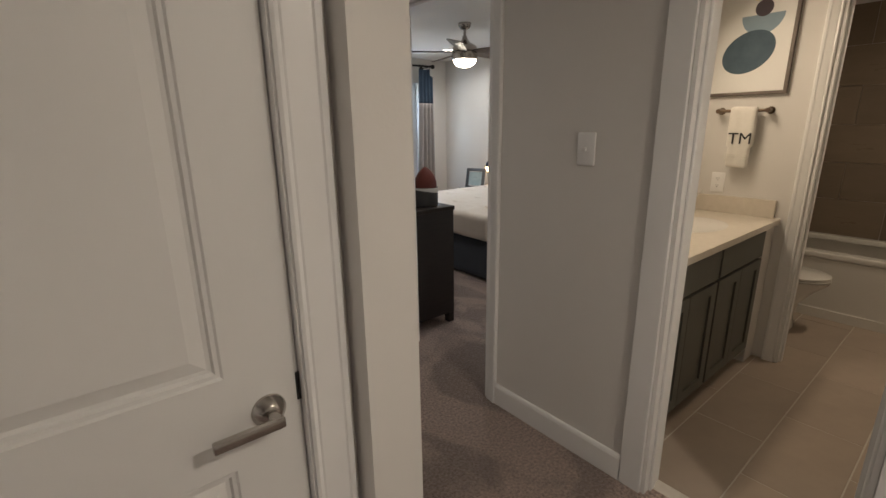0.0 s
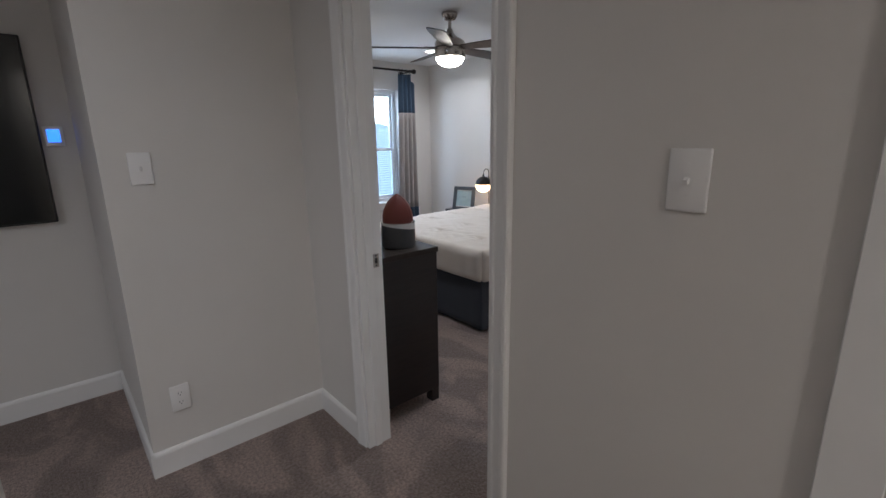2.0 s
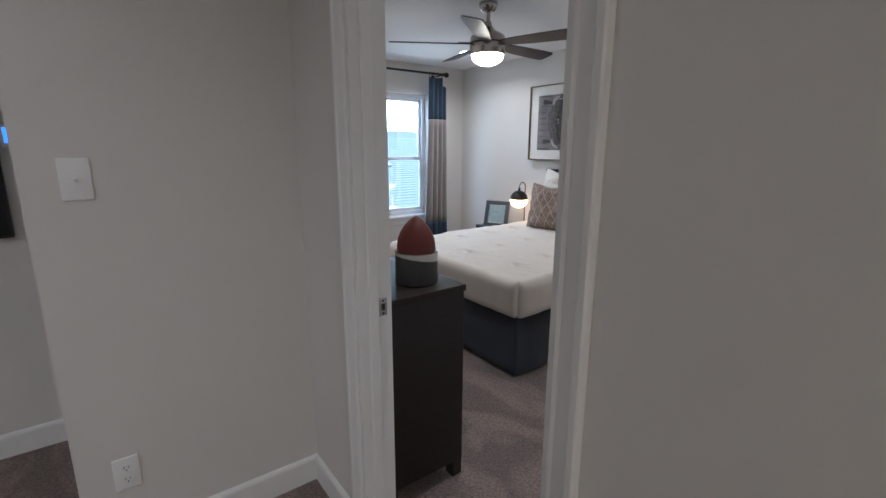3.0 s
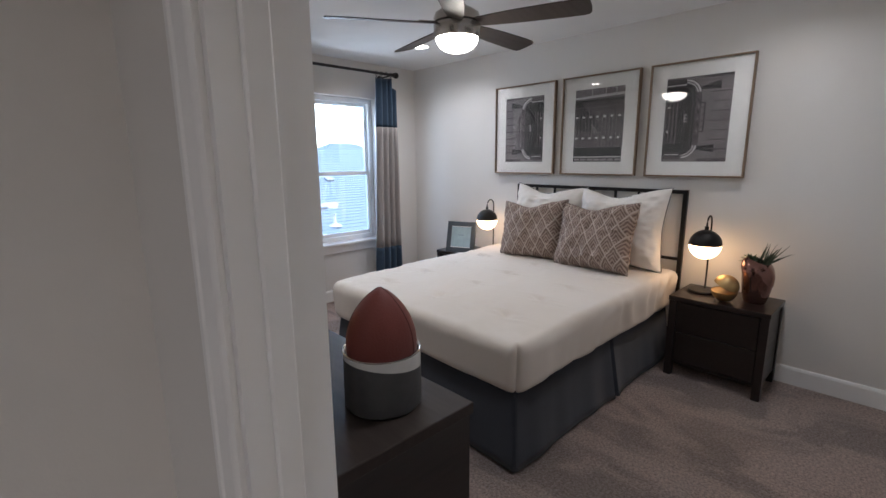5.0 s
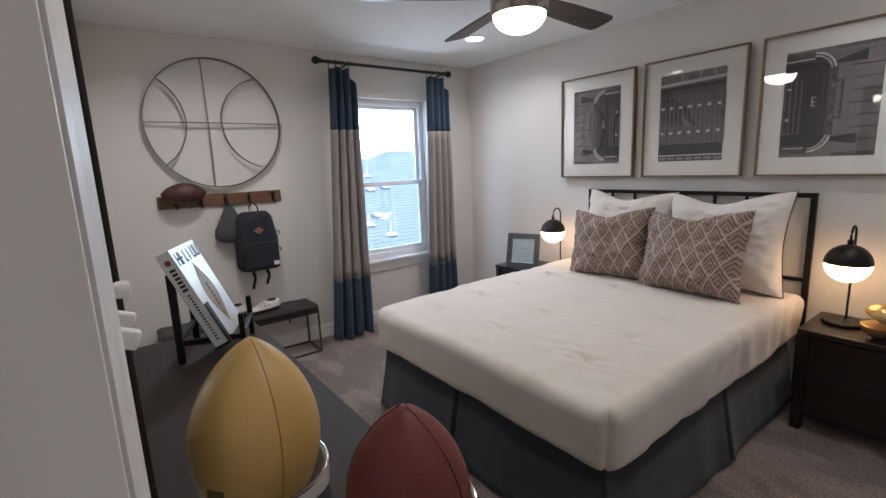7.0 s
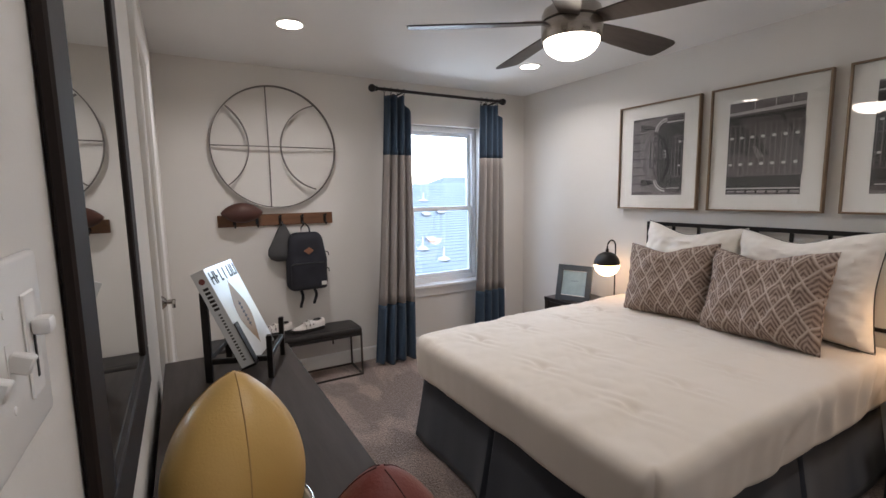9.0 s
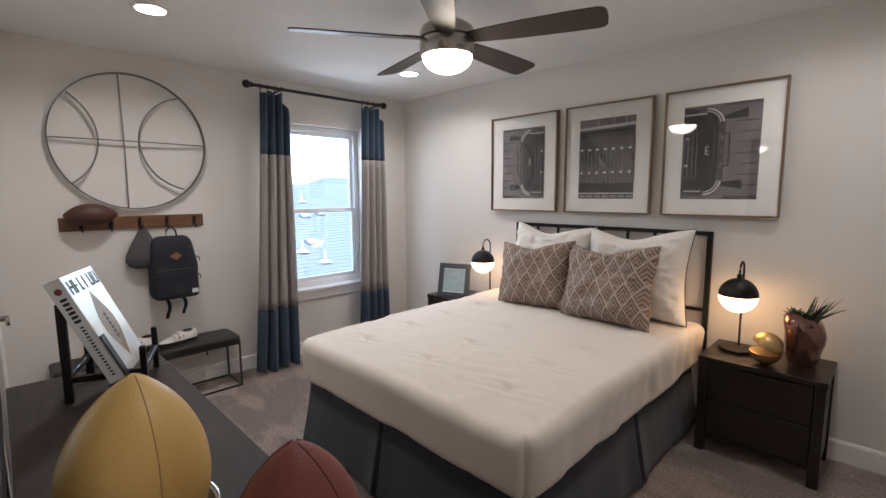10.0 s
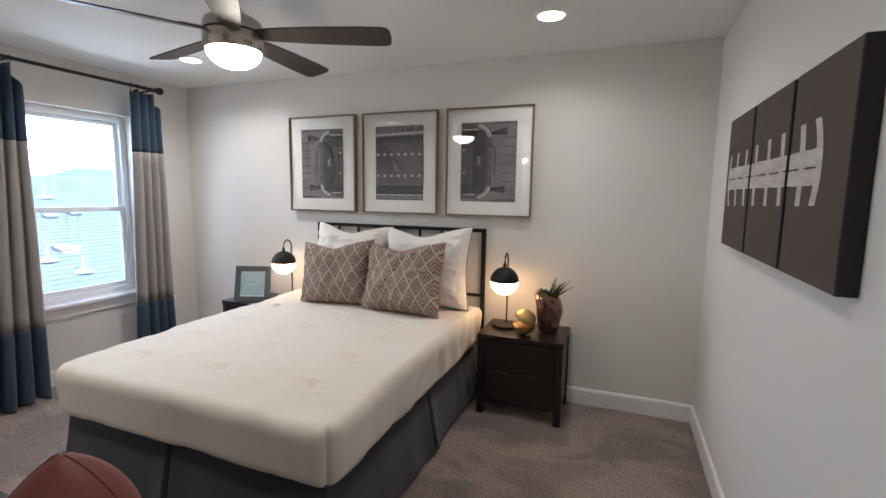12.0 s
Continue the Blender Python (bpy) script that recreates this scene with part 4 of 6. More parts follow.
for yc, wide, draw, s in ((4.209, 0.636, print_end, 1), (3.506, 0.634, print_field, 1), (2.803, 0.632, print_end, -1)):
    framed_print(pose(4.608, yc, 1.680, 0, 0, -90), wide, 0.766, 0.405, 0.558, draw, s, "thin wood framed dark stadium print with white mat")

# ---- football canvas in three panels ----
M_CANVAS = material("brown_canvas", (0.062, 0.042, 0.034), 0.75, second=(0.088, 0.062, 0.050), scale=3.5, contrast=0.6, bump=0.4, bump_scale=420, bump_dist=0.0008)
M_CANVAS_EDGE = material("black_canvas_edge", (0.012, 0.010, 0.010), 0.7, bump=0.3, bump_scale=300)
M_BRUSH = material("white_brush_paint", (0.68, 0.645, 0.60), 0.7, second=(0.36, 0.31, 0.275), scale=9, stretch=(1, 1, 4), contrast=0.6, bump=0.4, bump_scale=90)
CX = [(3.965, 3.555), (3.530, 3.121), (3.096, 2.700)]
LACES = [3.905, 3.760, 3.612, 3.462, 3.305, 3.160, 2.985, 2.862]
for k, (xa, xb) in enumerate(CX):
    ob = thing("canvas_panel", pose((xa + xb) / 2, CAN + 0.001, 1.236), "dark brown canvas with painted white football laces", "canvas", "three football canvases")
    hw = (xa - xb) / 2
    bm = bmesh.new()
    box(bm, -hw, 0, 0, hw, 0.046, 0.576, bevel=0.003)
    for f in bm.faces:
        f.material_index = 0 if f.normal.y > 0.9 else 1
    body = part("canvas", bm, [M_CANVAS, M_CANVAS_EDGE], ob)
    c = (xa + xb) / 2
    for zz0, zz1, sh in ((0.305, 0.352, 0.0), (0.256, 0.300, 0.6)):
        bm = bmesh.new()
        x_lo, x_hi = max(2.88 - c, -hw + 0.001), min(3.90 - c, hw - 0.001)
        n = 20
        up = [(x_lo + (x_hi - x_lo) * i / n, zz1 + 0.004 * noise.noise(Vector((c + x_lo + (x_hi - x_lo) * i / n * 4, sh, 0)) * 5)) for i in range(n + 1)]
        dn = [(x_lo + (x_hi - x_lo) * i / n, zz0 + 0.004 * noise.noise(Vector((c + x_lo + (x_hi - x_lo) * i / n * 4, sh, 9)) * 5)) for i in range(n, -1, -1)]
        bm.faces.new([bm.verts.new((x, 0.0465, z)) for x, z in up + dn])
        part("painted_band", bm, M_BRUSH, body)
    for q, lx in enumerate(LACES):
        x = lx - c
        if -hw + 0.012 < x < hw - 0.012:
            bow = 0.028 * ((q - 3.5) / 3.5) ** 3
            bm = bmesh.new()
            n = 10
            top, bot = 0.408 + 0.003 * q, 0.182 + 0.003 * q
            left = [(x - 0.014 + 0.012 * (i / n - 0.5) - bow * (2 * i / n - 1) ** 2 * -1, bot + (top - bot) * i / n) for i in range(n + 1)]
            right = [(px + (0.026 + 0.002 * q) + 0.004 * noise.noise(Vector((px, i, q)) * 3), pz) for i, (px, pz) in enumerate(left)][::-1]
            bm.faces.new([bm.verts.new((min(hw - 0.001, max(-hw + 0.001, px)), 0.0472, pz)) for px, pz in left + right])
            part("painted_lace", bm, M_BRUSH, body)

# ---- ceiling fan and downlights ----
M_BLADE = material("dark_blade", (0.060, 0.047, 0.042), 0.45, second=(0.040, 0.030, 0.027), scale=5, stretch=(1, 9, 1), bump=0.12, bump_scale=50, rough_var=0.06)
M_GLOBE = material("fan_globe_lit", (0.95, 0.92, 0.86), 0.3, emission=(1.0, 0.88, 0.70), strength=GLOBE_GLOW)
fan = thing("ceiling_fan", pose(3.02, 3.515, CEIL), "brushed nickel ceiling fan with five dark blades and lit globe", "ceiling fan")
bm = bmesh.new()
lathe(bm, [(0.0, 0), (0.062, 0), (0.064, -0.006), (0.060, -0.030), (0.045, -0.052), (0.022, -0.060), (0, -0.060)], 40)
part("canopy", bm, M_NICKEL, fan, smooth=True)
bm = bmesh.new()
lathe(bm, [(0.013, -0.055), (0.013, -0.135)], 20)
part("down_rod", bm, M_NICKEL, fan, smooth=True)
bm = bmesh.new()
lathe(bm, [(0.0, -0.118), (0.020, -0.118), (0.030, -0.150), (0.052, -0.175), (0.090, -0.195), (0.115, -0.212), (0.122, -0.230), (0.122, -0.255), (0.118, -0.258), (0.118, -0.263), (0.124, -0.266), (0.124, -0.322), (0.116, -0.334), (0, -0.334)], 56)
motor = part("motor_housing", bm, M_NICKEL, fan, "brushed nickel motor housing", smooth=True)
bm = bmesh.new()
lathe(bm, [(0.1185, -0.2585), (0.1195, -0.2605), (0.1185, -0.2625)], 56)
part("dark_band", bm, M_DARK, motor, smooth=True)
bm = bmesh.new()
lathe(bm, [(0.112, -0.333)] + [(0.112 * math.cos(radians(a)), -0.334 - 0.072 * math.sin(radians(a))) for a in range(5, 90, 8)] + [(0, -0.406)], 48)
part("globe", bm, M_GLOBE, fan, "glowing frosted glass bowl", smooth=True)
for k in range(5):
    ang = 4 + 72 * k
    m = pose(0, 0, -0.262, 0, 0, ang) @ pose(0, 0, 0, -13, 0, 0)
    bm = bmesh.new()
    out = [(0.115, -0.040), (0.20, -0.052), (0.34, -0.064), (0.56, -0.072), (0.645, -0.071), (0.668, -0.064), (0.680, -0.045), (0.684, 0.0), (0.680, 0.046), (0.668, 0.062), (0.645, 0.067), (0.56, 0.067), (0.34, 0.060), (0.20, 0.050), (0.115, 0.040)]
    lo = [bm.verts.new(m @ Vector((x, y, -0.003))) for x, y in out]
    hi = [bm.verts.new(m @ Vector((x, y, 0.003))) for x, y in out]
    for i in range(len(out)):
        j = (i + 1) % len(out)
        bm.faces.new((lo[i], lo[j], hi[j], hi[i]))
    bm.faces.new(lo)
    bm.faces.new(hi)
    blade = part("blade", bm, M_BLADE, fan, "dark walnut-toned fan blade")
    bm = bmesh.new()
    box(bm, 0.09, -0.022, 0.004, 0.205, 0.022, 0.010, bevel=0.002, m=m)
    part("blade_iron", bm, M_NICKEL, blade)

M_LENS = material("downlight_lens_lit", (0.95, 0.93, 0.9), 0.4, emission=(1.0, 0.90, 0.76), strength=LENS_GLOW)


def downlight(x, y, lit=True):
    ob = thing("downlight", pose(x, y, CEIL), "white recessed downlight, switched on", "downlight", "recessed downlights")
    bm = bmesh.new()
    lathe(bm, [(0.066, 0.0), (0.088, 0.0), (0.090, -0.002), (0.088, -0.005), (0.070, -0.006), (0.066, -0.001)], 40)
    part("trim_ring", bm, M_WHITEPLASTIC, ob, smooth=True)
    bm = bmesh.new()
    lathe(bm, [(0, -0.0045), (0.066, -0.0045), (0.066, -0.001)], 40)
    part("lens", bm, M_LENS, ob, smooth=True)


for dx, dy in DOWNLIGHTS:
    downlight(dx, dy)

# ---- curtains ----
M_NAVY = material("slate_navy_linen", (0.050, 0.080, 0.122), 0.9, second=(0.040, 0.066, 0.102), scale=6, bump=0.4, bump_scale=400, bump_dist=0.001, sheen=0.2, spec=0.15)
M_TAUPE = material("taupe_linen", (0.35, 0.32, 0.305), 0.9, second=(0.30, 0.275, 0.262), scale=6, bump=0.4, bump_scale=400, bump_dist=0.001, sheen=0.2, spec=0.15)
rod = thing("curtain_rod", pose(0, 5.525, 2.262), "dark bronze curtain rod with round finials", "curtain rod")
M_ROD = material("dark_bronze_rod", (0.018, 0.016, 0.017), 0.4, metal=0.5, second=(0.03, 0.026, 0.025), scale=20)
bm = bmesh.new()
tube(bm, [(2.93, 0, 0), (3.5, 0, -0.001), (4.195, 0, 0)], 0.0125, 14)
bar_ob = part("rod", bm, M_ROD, rod, smooth=True)
for x, s in ((2.925, -1), (4.20, 1)):
    bm = bmesh.new()
    lathe(bm, [(0, -0.03)] + [(0.030 * math.cos(radians(a)), 0.030 * math.sin(radians(a))) for a in range(-80, 81, 16)] + [(0, 0.03)], 24, pose(x, 0, 0, 0, 90, 0))
    lathe(bm, [(0.018, -0.008), (0.021, 0.0), (0.018, 0.008)], 20, pose(x - s * 0.034, 0, 0, 0, 90, 0))
    part("finial", bm, M_ROD, bar_ob, smooth=True)
for x in (3.20, 4.15):
    bm = bmesh.new()
    tube(bm, [(x, 0, -0.002), (x, 0.10, -0.006), (x, WIN - 5.525, -0.008)], 0.007, 10)
    lathe(bm, [(0, 0), (0.028, 0), (0.028, 0.006), (0, 0.006)], 24, pose(x, WIN - 5.525, -0.008, 90, 0, 0))
    part("bracket", bm, M_ROD, bar_ob, smooth=True)


def curtain(x_top, x_bot, z_bot, seed, label):
    """A gathered panel in three colour zones; x_top and x_bot are its edges at the head and the hem."""
    ob = thing("curtain", pose(0, 5.525, 0), label, "curtain", "window curtains")
    nx = 84

    def point(u, z):
        t = (2.225 - z) / 2.2
        x0 = x_top[0] + (x_bot[0] - x_top[0]) * t ** 1.3
        x1 = x_top[1] + (x_bot[1] - x_top[1]) * t ** 1.3
        ph = 2 * math.pi * (4.0 * u + 0.12 * math.sin(3 * u + seed)) + 0.35 * t * math.sin(5 * u + seed)
        amp = 0.026 + 0.012 * t + 0.008 * noise.noise(Vector((u * 4, seed, t * 2)))
        x = x0 + (x1 - x0) * (u + 0.018 * math.sin(ph * 1.0 + 1.2))
        return Vector((x, amp * math.sin(ph) + 0.01 * noise.noise(Vector((u * 9, t * 3, seed))), z))

    for nm, z0, z1, mat in (("top_band", 1.752, 2.225, M_NAVY), ("middle_panel", 0.522, 1.752, M_TAUPE), ("bottom_band", z_bot, 0.522, M_NAVY)):
        bm = bmesh.new()
        nz = 14
        rows = []
        for k in range(nz + 1):
            z = z0 + (z1 - z0) * k / nz
            row = []
            for i in range(nx + 1):
                u = i / nx
                p = point(u, z)
                if nm == "top_band":
                    # the head sags from ring to ring and drops at the outer edge
                    f = (z - z0) / (z1 - z0)
                    p.z -= f ** 2 * (0.012 * abs(math.sin(math.pi * 3 * u)) + 0.42 * max(0, u - 0.70))
                if nm == "bottom_band":
                    p.z += (1 - k / nz) * 0.012 * math.sin(u * 9 + seed)
                row.append(bm.verts.new(p))
            rows.append(row)
        for r0, r1 in zip(rows, rows[1:]):
            for i in range(nx):
                bm.faces.new((r0[i], r0[i + 1], r1[i + 1], r1[i]))
        sheet = part(nm, bm, mat, ob, smooth=True)
        so = sheet.modifiers.new("cloth", "SOLIDIFY")
        so.thickness = 0.003
    for k in range(4):
        u = k / 3 * 0.75
        p = point(u, 2.225)
        bm = bmesh.new()
        tube(bm, [(p.x, 0.020 * math.cos(radians(a)), 2.262 - 0.004 + 0.021 * math.sin(radians(a))) for a in range(0, 360, 24)], 0.0025, 6, closed=True)
        part("ring", bm, M_ROD, ob, smooth=True)
        bm = bmesh.new()
        tube(bm, [(p.x, 0.0, 2.238), (p.x, p.y * 0.6, 2.225), (p.x, p.y, 2.208)], 0.003, 6)
        part("clip", bm, M_ROD, ob, smooth=True)


curtain((3.025, 3.252), (2.885, 3.238), 0.016, 0.7, "slate blue and taupe banded curtain beside the window")
curtain((3.955, 4.190), (3.870, 4.215), 0.016, 2.9, "slate blue and taupe banded curtain near the room corner")

# ---- wall art, hook rail and bags ----
M_ARTMETAL = material("grey_iron", (0.12, 0.11, 0.105), 0.45, metal=0.7, second=(0.20, 0.185, 0.175), scale=10, contrast=0.5, rough_var=0.1)
RX, RZ, RR = 2.216, 1.797, 0.446
art = thing("basketball_wall_art", pose(RX, WIN, RZ), "round iron basketball outline hung on the wall", "wall art")


def strip(bm, pts, w=0.010, d=0.016, closed=False):
    """A flat iron strip along points in the x-z plane, standing out along -y."""
    n = len(pts)
    rings = []
    for i, p in enumerate(pts):
        p = Vector(p)
        a = Vector(pts[(i - 1) % n]) if closed or i else p
        b = Vector(pts[(i + 1) % n]) if closed or i < n - 1 else p
        t = (b - a).normalized()
        s = Vector((-t.z, 0, t.x)).normalized() * w / 2
        rings.append([bm.verts.new(p + s), bm.verts.new(p - s), bm.verts.new(p - s + Vector((0, -d, 0))), bm.verts.new(p + s + Vector((0, -d, 0)))])
    for i in range(n if closed else n - 1):
        r0, r1 = rings[i], rings[(i + 1) % n]
        for k in range(4):
            bm.faces.new((r0[k], r0[(k + 1) % 4], r1[(k + 1) % 4], r1[k]))
    if not closed:
        bm.faces.new(rings[0])
        bm.faces.new(rings[-1])


bm = bmesh.new()
strip(bm, [(RR * math.cos(radians(a)), -0.012, RR * math.sin(radians(a))) for a in range(0, 360, 5)], 0.007, 0.030, True)
hoop = part("hoop", bm, M_ARTMETAL, art, smooth=True)
bm = bmesh.new()
strip(bm, [(-0.056, -0.016 - 0.030 * math.cos(z / RR * 1.45), z) for z in np.linspace(-RR + 0.004, RR - 0.004, 25)], 0.007, 0.012)
part("upright_bar", bm, M_ARTMETAL, hoop, smooth=True)
bm = bmesh.new()
strip(bm, [(x, -0.018 - 0.030 * math.cos(x / RR * 1.45), 0.004) for x in np.linspace(-RR + 0.004, RR - 0.004, 25)], 0.007, 0.012)
part("cross_bar", bm, M_ARTMETAL, hoop, smooth=True)
for s, cx, rr, a0 in ((1, 0.355, 0.325, 98), (-1, -0.535, 0.340, 62)):
    bm = bmesh.new()
    span = np.linspace(a0, 262, 30) if s > 0 else np.linspace(-56, 58, 30)
    strip(bm, [(cx + rr * math.cos(radians(a)), -0.016 - 0.022, 0.004 + rr * math.sin(radians(a))) for a in span if (cx + rr * math.cos(radians(a))) ** 2 + (rr * math.sin(radians(a))) ** 2 < RR ** 2], 0.007, 0.030)
    part("seam_arc", bm, M_ARTMETAL, hoop, smooth=True)

M_RAILWOOD = material("walnut_rail", (0.20, 0.095, 0.045), 0.45, second=(0.115, 0.052, 0.026), scale=5, stretch=(1, 6, 9), contrast=0.6, bump=0.15, bump_scale=40)
rail = thing("hook_rail", pose(2.205, WIN, 1.258), "walnut hook rail with dark iron hooks on the wall", "hook rail")
bm = bmesh.new()
box(bm, -0.420, -0.020, -0.044, 0.418, 0, 0.044, bevel=0.003)
board = part("board", bm, M_RAILWOOD, rail)
HOOKS = [-0.31, -0.155, 0.010, 0.175, 0.355]
for hx in HOOKS:
    bm = bmesh.new()
    box(bm, hx - 0.011, -0.025, -0.034, hx + 0.011, -0.020, 0.028, bevel=0.002)
    tube(bm, [(hx, -0.024, 0.018), (hx, -0.040, 0.016), (hx, -0.052, 0.026)], 0.0055, 8)
    lathe(bm, [(0, -0.008), (0.007, -0.006), (0.010, 0), (0.007, 0.006), (0, 0.008)], 12, pose(hx, -0.054, 0.030))
    tube(bm, [(hx, -0.024, -0.018), (hx, -0.040, -0.040), (hx, -0.058, -0.048), (hx, -0.070, -0.036)], 0.0055, 8)
    lathe(bm, [(0, -0.006), (0.006, -0.004), (0.008, 0), (0.006, 0.004), (0, 0.006)], 12, pose(hx, -0.071, -0.034))
    part("hook", bm, M_BLACKMETAL, board, smooth=True)


def football_mesh(R, half, seg=40, steps=30):
    bm = bmesh.new()
    prof = []
    for k in range(steps + 1):
        t = -1 + 2 * k / steps
        r = R * (1 - abs(t) ** 2.05) ** 0.80
        prof.append((max(r, 0.0), half * t))
    prof[0], prof[-1] = (0, -half), (0, half)
    lathe(bm, prof, seg)
    return bm


def football(m, R, half, mat, seam_mat, label, seams=(20, 110, 200, 290), patch=False):
    ob = thing("football", m, label, "football")
    body = part("body", football_mesh(R, half), mat, ob, smooth=True)
    for a in seams:
        bm = bmesh.new()
        pts = []
        for k in range(33):
            t = -0.985 + 1.97 * k / 32
            r = R * (1 - abs(t) ** 2.05) ** 0.80 + 0.0002
            pts.append((r * math.cos(radians(a)), r * math.sin(radians(a)), half * t))
        tube(bm, pts, 0.0009, 6)
        part("seam", bm, seam_mat, body, smooth=True)
    return ob


M_GOLDBALL = material("gold_leather", (0.62, 0.405, 0.13), 0.42, metal=0.0, second=(0.53, 0.335, 0.10), scale=4, bump=0.3, bump_scale=300, bump_dist=0.0012, rough_var=0.06)
M_GOLDSEAM = material("gold_seam", (0.40, 0.25, 0.085), 0.6)
M_REDBALL = material("oxblood_leather", (0.185, 0.040, 0.030), 0.52, second=(0.145, 0.030, 0.024), scale=4, bump=0.6, bump_scale=240, bump_dist=0.0012, rough_var=0.05)
M_REDSEAM = material("dark_seam", (0.075, 0.016, 0.013), 0.6)
M_BROWNBALL = material("brown_leather", (0.085, 0.030, 0.020), 0.5, second=(0.06, 0.02, 0.014), scale=6, bump=0.6, bump_scale=240, bump_dist=0.0012)
TOPZ = 0.883
gold = football(pose(1.599, 2.680, TOPZ + 0.194, -3, 3, 0), 0.0855, 0.142, M_GOLDBALL, M_GOLDSEAM, "gold leather football standing in a ceramic cup", seams=(-84, 30, 105, 165))
bm = bmesh.new()
box(bm, -0.012, 0.0822, -0.075, 0.012, 0.0832, -0.028)
bmesh.ops.rotate(bm, verts=bm.verts, cent=(0, 0, 0), matrix=Matrix.Rotation(radians(128), 3, "Z"))
part("stamp", bm, material("olive_stamp", (0.16, 0.12, 0.03), 0.5), gold, "small olive stamp")
red = football(pose(1.727, 2.493, TOPZ + 0.146, 3, -2, 0), 0.0780, 0.131, M_REDBALL, M_REDSEAM, "dark red leather football standing in a ceramic cup", seams=(-66, 30, 95, 140))
bm = bmesh.new()
for k in range(5):
    for q in range(2 + k % 2):
        box(bm, -0.004 + 0.007 * q, 0, -0.004, 0.001 + 0.007 * q, 0.0006, 0.004, m=pose(0.0, 0, 0, 0, 0, 205) @ pose(-0.012, -0.0777, -0.010 - 0.012 * k))
part("stamp", bm, material("pale_stamp", (0.45, 0.36, 0.26), 0.5), red, "worn pale print")
football(pose(1.945, 5.660, 1.318, 0, 90, 0), 0.072, 0.142, M_BROWNBALL, M_REDSEAM, "brown leather football resting on the wall hooks", seams=(0, 90, 180, 270))

M_CERAMIC = material("white_ceramic", (0.72, 0.71, 0.69), 0.22, second=(0.66, 0.65, 0.63), scale=14, contrast=0.4, coat=0.3)
M_DIP = material("charcoal_dip", (0.055, 0.056, 0.060), 0.55, second=(0.075, 0.075, 0.078), scale=25, bump=0.2, bump_scale=120)


def cup(m, label):
    """A wide ceramic cup, white above a slanting charcoal dip."""
    ob = thing("ceramic_cup", m, label, "cup", "cups that hold footballs")
    bm = bmesh.new()
    seg = 48
    H = 0.127

    def lim(i):
        return 0.104 + 0.014 * math.cos(2 * math.pi * i / seg - 2.9)

    levels = [lambda i: 0.0, lambda i: 0.006, lambda i: 0.5 * lim(i), lambda i: lim(i), lambda i: (lim(i) + H) / 2, lambda i: H]
    rows = [[bm.verts.new(((0.082 if k == 0 else 0.087) * math.cos(2 * math.pi * i / seg), (0.082 if k == 0 else 0.087) * math.sin(2 * math.pi * i / seg), f(i))) for i in range(seg)] for k, f in enumerate(levels)]
    for k in range(len(rows) - 1):
        for i in range(seg):
            f = bm.faces.new((rows[k][i], rows[k][(i + 1) % seg], rows[k + 1][(i + 1) % seg], rows[k + 1][i]))
            f.material_index = 1 if k < 3 else 0
    bm.faces.new(rows[0])
    top = H
    inner = [(0.0868, top + 0.003), (0.0845, top + 0.005), (0.0815, top + 0.002), (0.0805, 0.02), (0, 0.015)]
    last = rows[-1]
    for r, z in inner:
        ring = [bm.verts.new((r * math.cos(2 * math.pi * i / seg), r * math.sin(2 * math.pi * i / seg), z)) for i in range(seg)] if r else [bm.verts.new((0, 0, z))]
        for i in range(seg):
            vs = [last[i], last[(i + 1) % seg], ring[(i + 1) % len(ring)], ring[i % len(ring)]]
            vs = [v for q, v in enumerate(vs) if v not in vs[:q]]
            bm.faces.new(vs)
        last = ring
    body = part("body", bm, [M_CERAMIC, M_DIP], ob, smooth=True)
    bm = bmesh.new()
    tube(bm, [(0.0858 * math.cos(2 * math.pi * i / 48), 0.0858 * math.sin(2 * math.pi * i / 48), top + 0.004) for i in range(48)], 0.0022, 8, closed=True)
    part("rim", bm, M_NICKEL, ob, "shiny metal rim", smooth=True)


cup(pose(1.733, 2.501, TOPZ), "white and charcoal dipped ceramic cup on the dresser")
cup(pose(1.609, 2.692, TOPZ, 0, 0, 60), "white and charcoal dipped ceramic cup on the dresser")

# backpack, cap and trainers
M_NAVYBAG = material("navy_canvas_bag", (0.012, 0.013, 0.020), 0.8, second=(0.020, 0.021, 0.030), scale=8, bump=0.4, bump_scale=300, bump_dist=0.001)
M_PATCH = material("tan_leather_patch", (0.20, 0.085, 0.045), 0.6)
M_GREYCAP = material("grey_felt", (0.085, 0.085, 0.088), 0.95, second=(0.065, 0.065, 0.068), scale=12, bump=0.5, bump_scale=200)
bp = thing("backpack", pose(2.385, WIN - 0.075, 0.70), "dark navy backpack with leather patch hanging from the hook rail", "backpack")


def bag_shift(p):
    q = p.copy()
    t = p.z / 0.45
    q.x *= 1.0 - 0.22 * max(0, t - 0.55) / 0.45 + 0.02 * noise.noise(p * 6)
    q.y *= 1.0 - 0.35 * max(0, t - 0.4)
    q.y += 0.008 * noise.noise(p * 9)
    return q


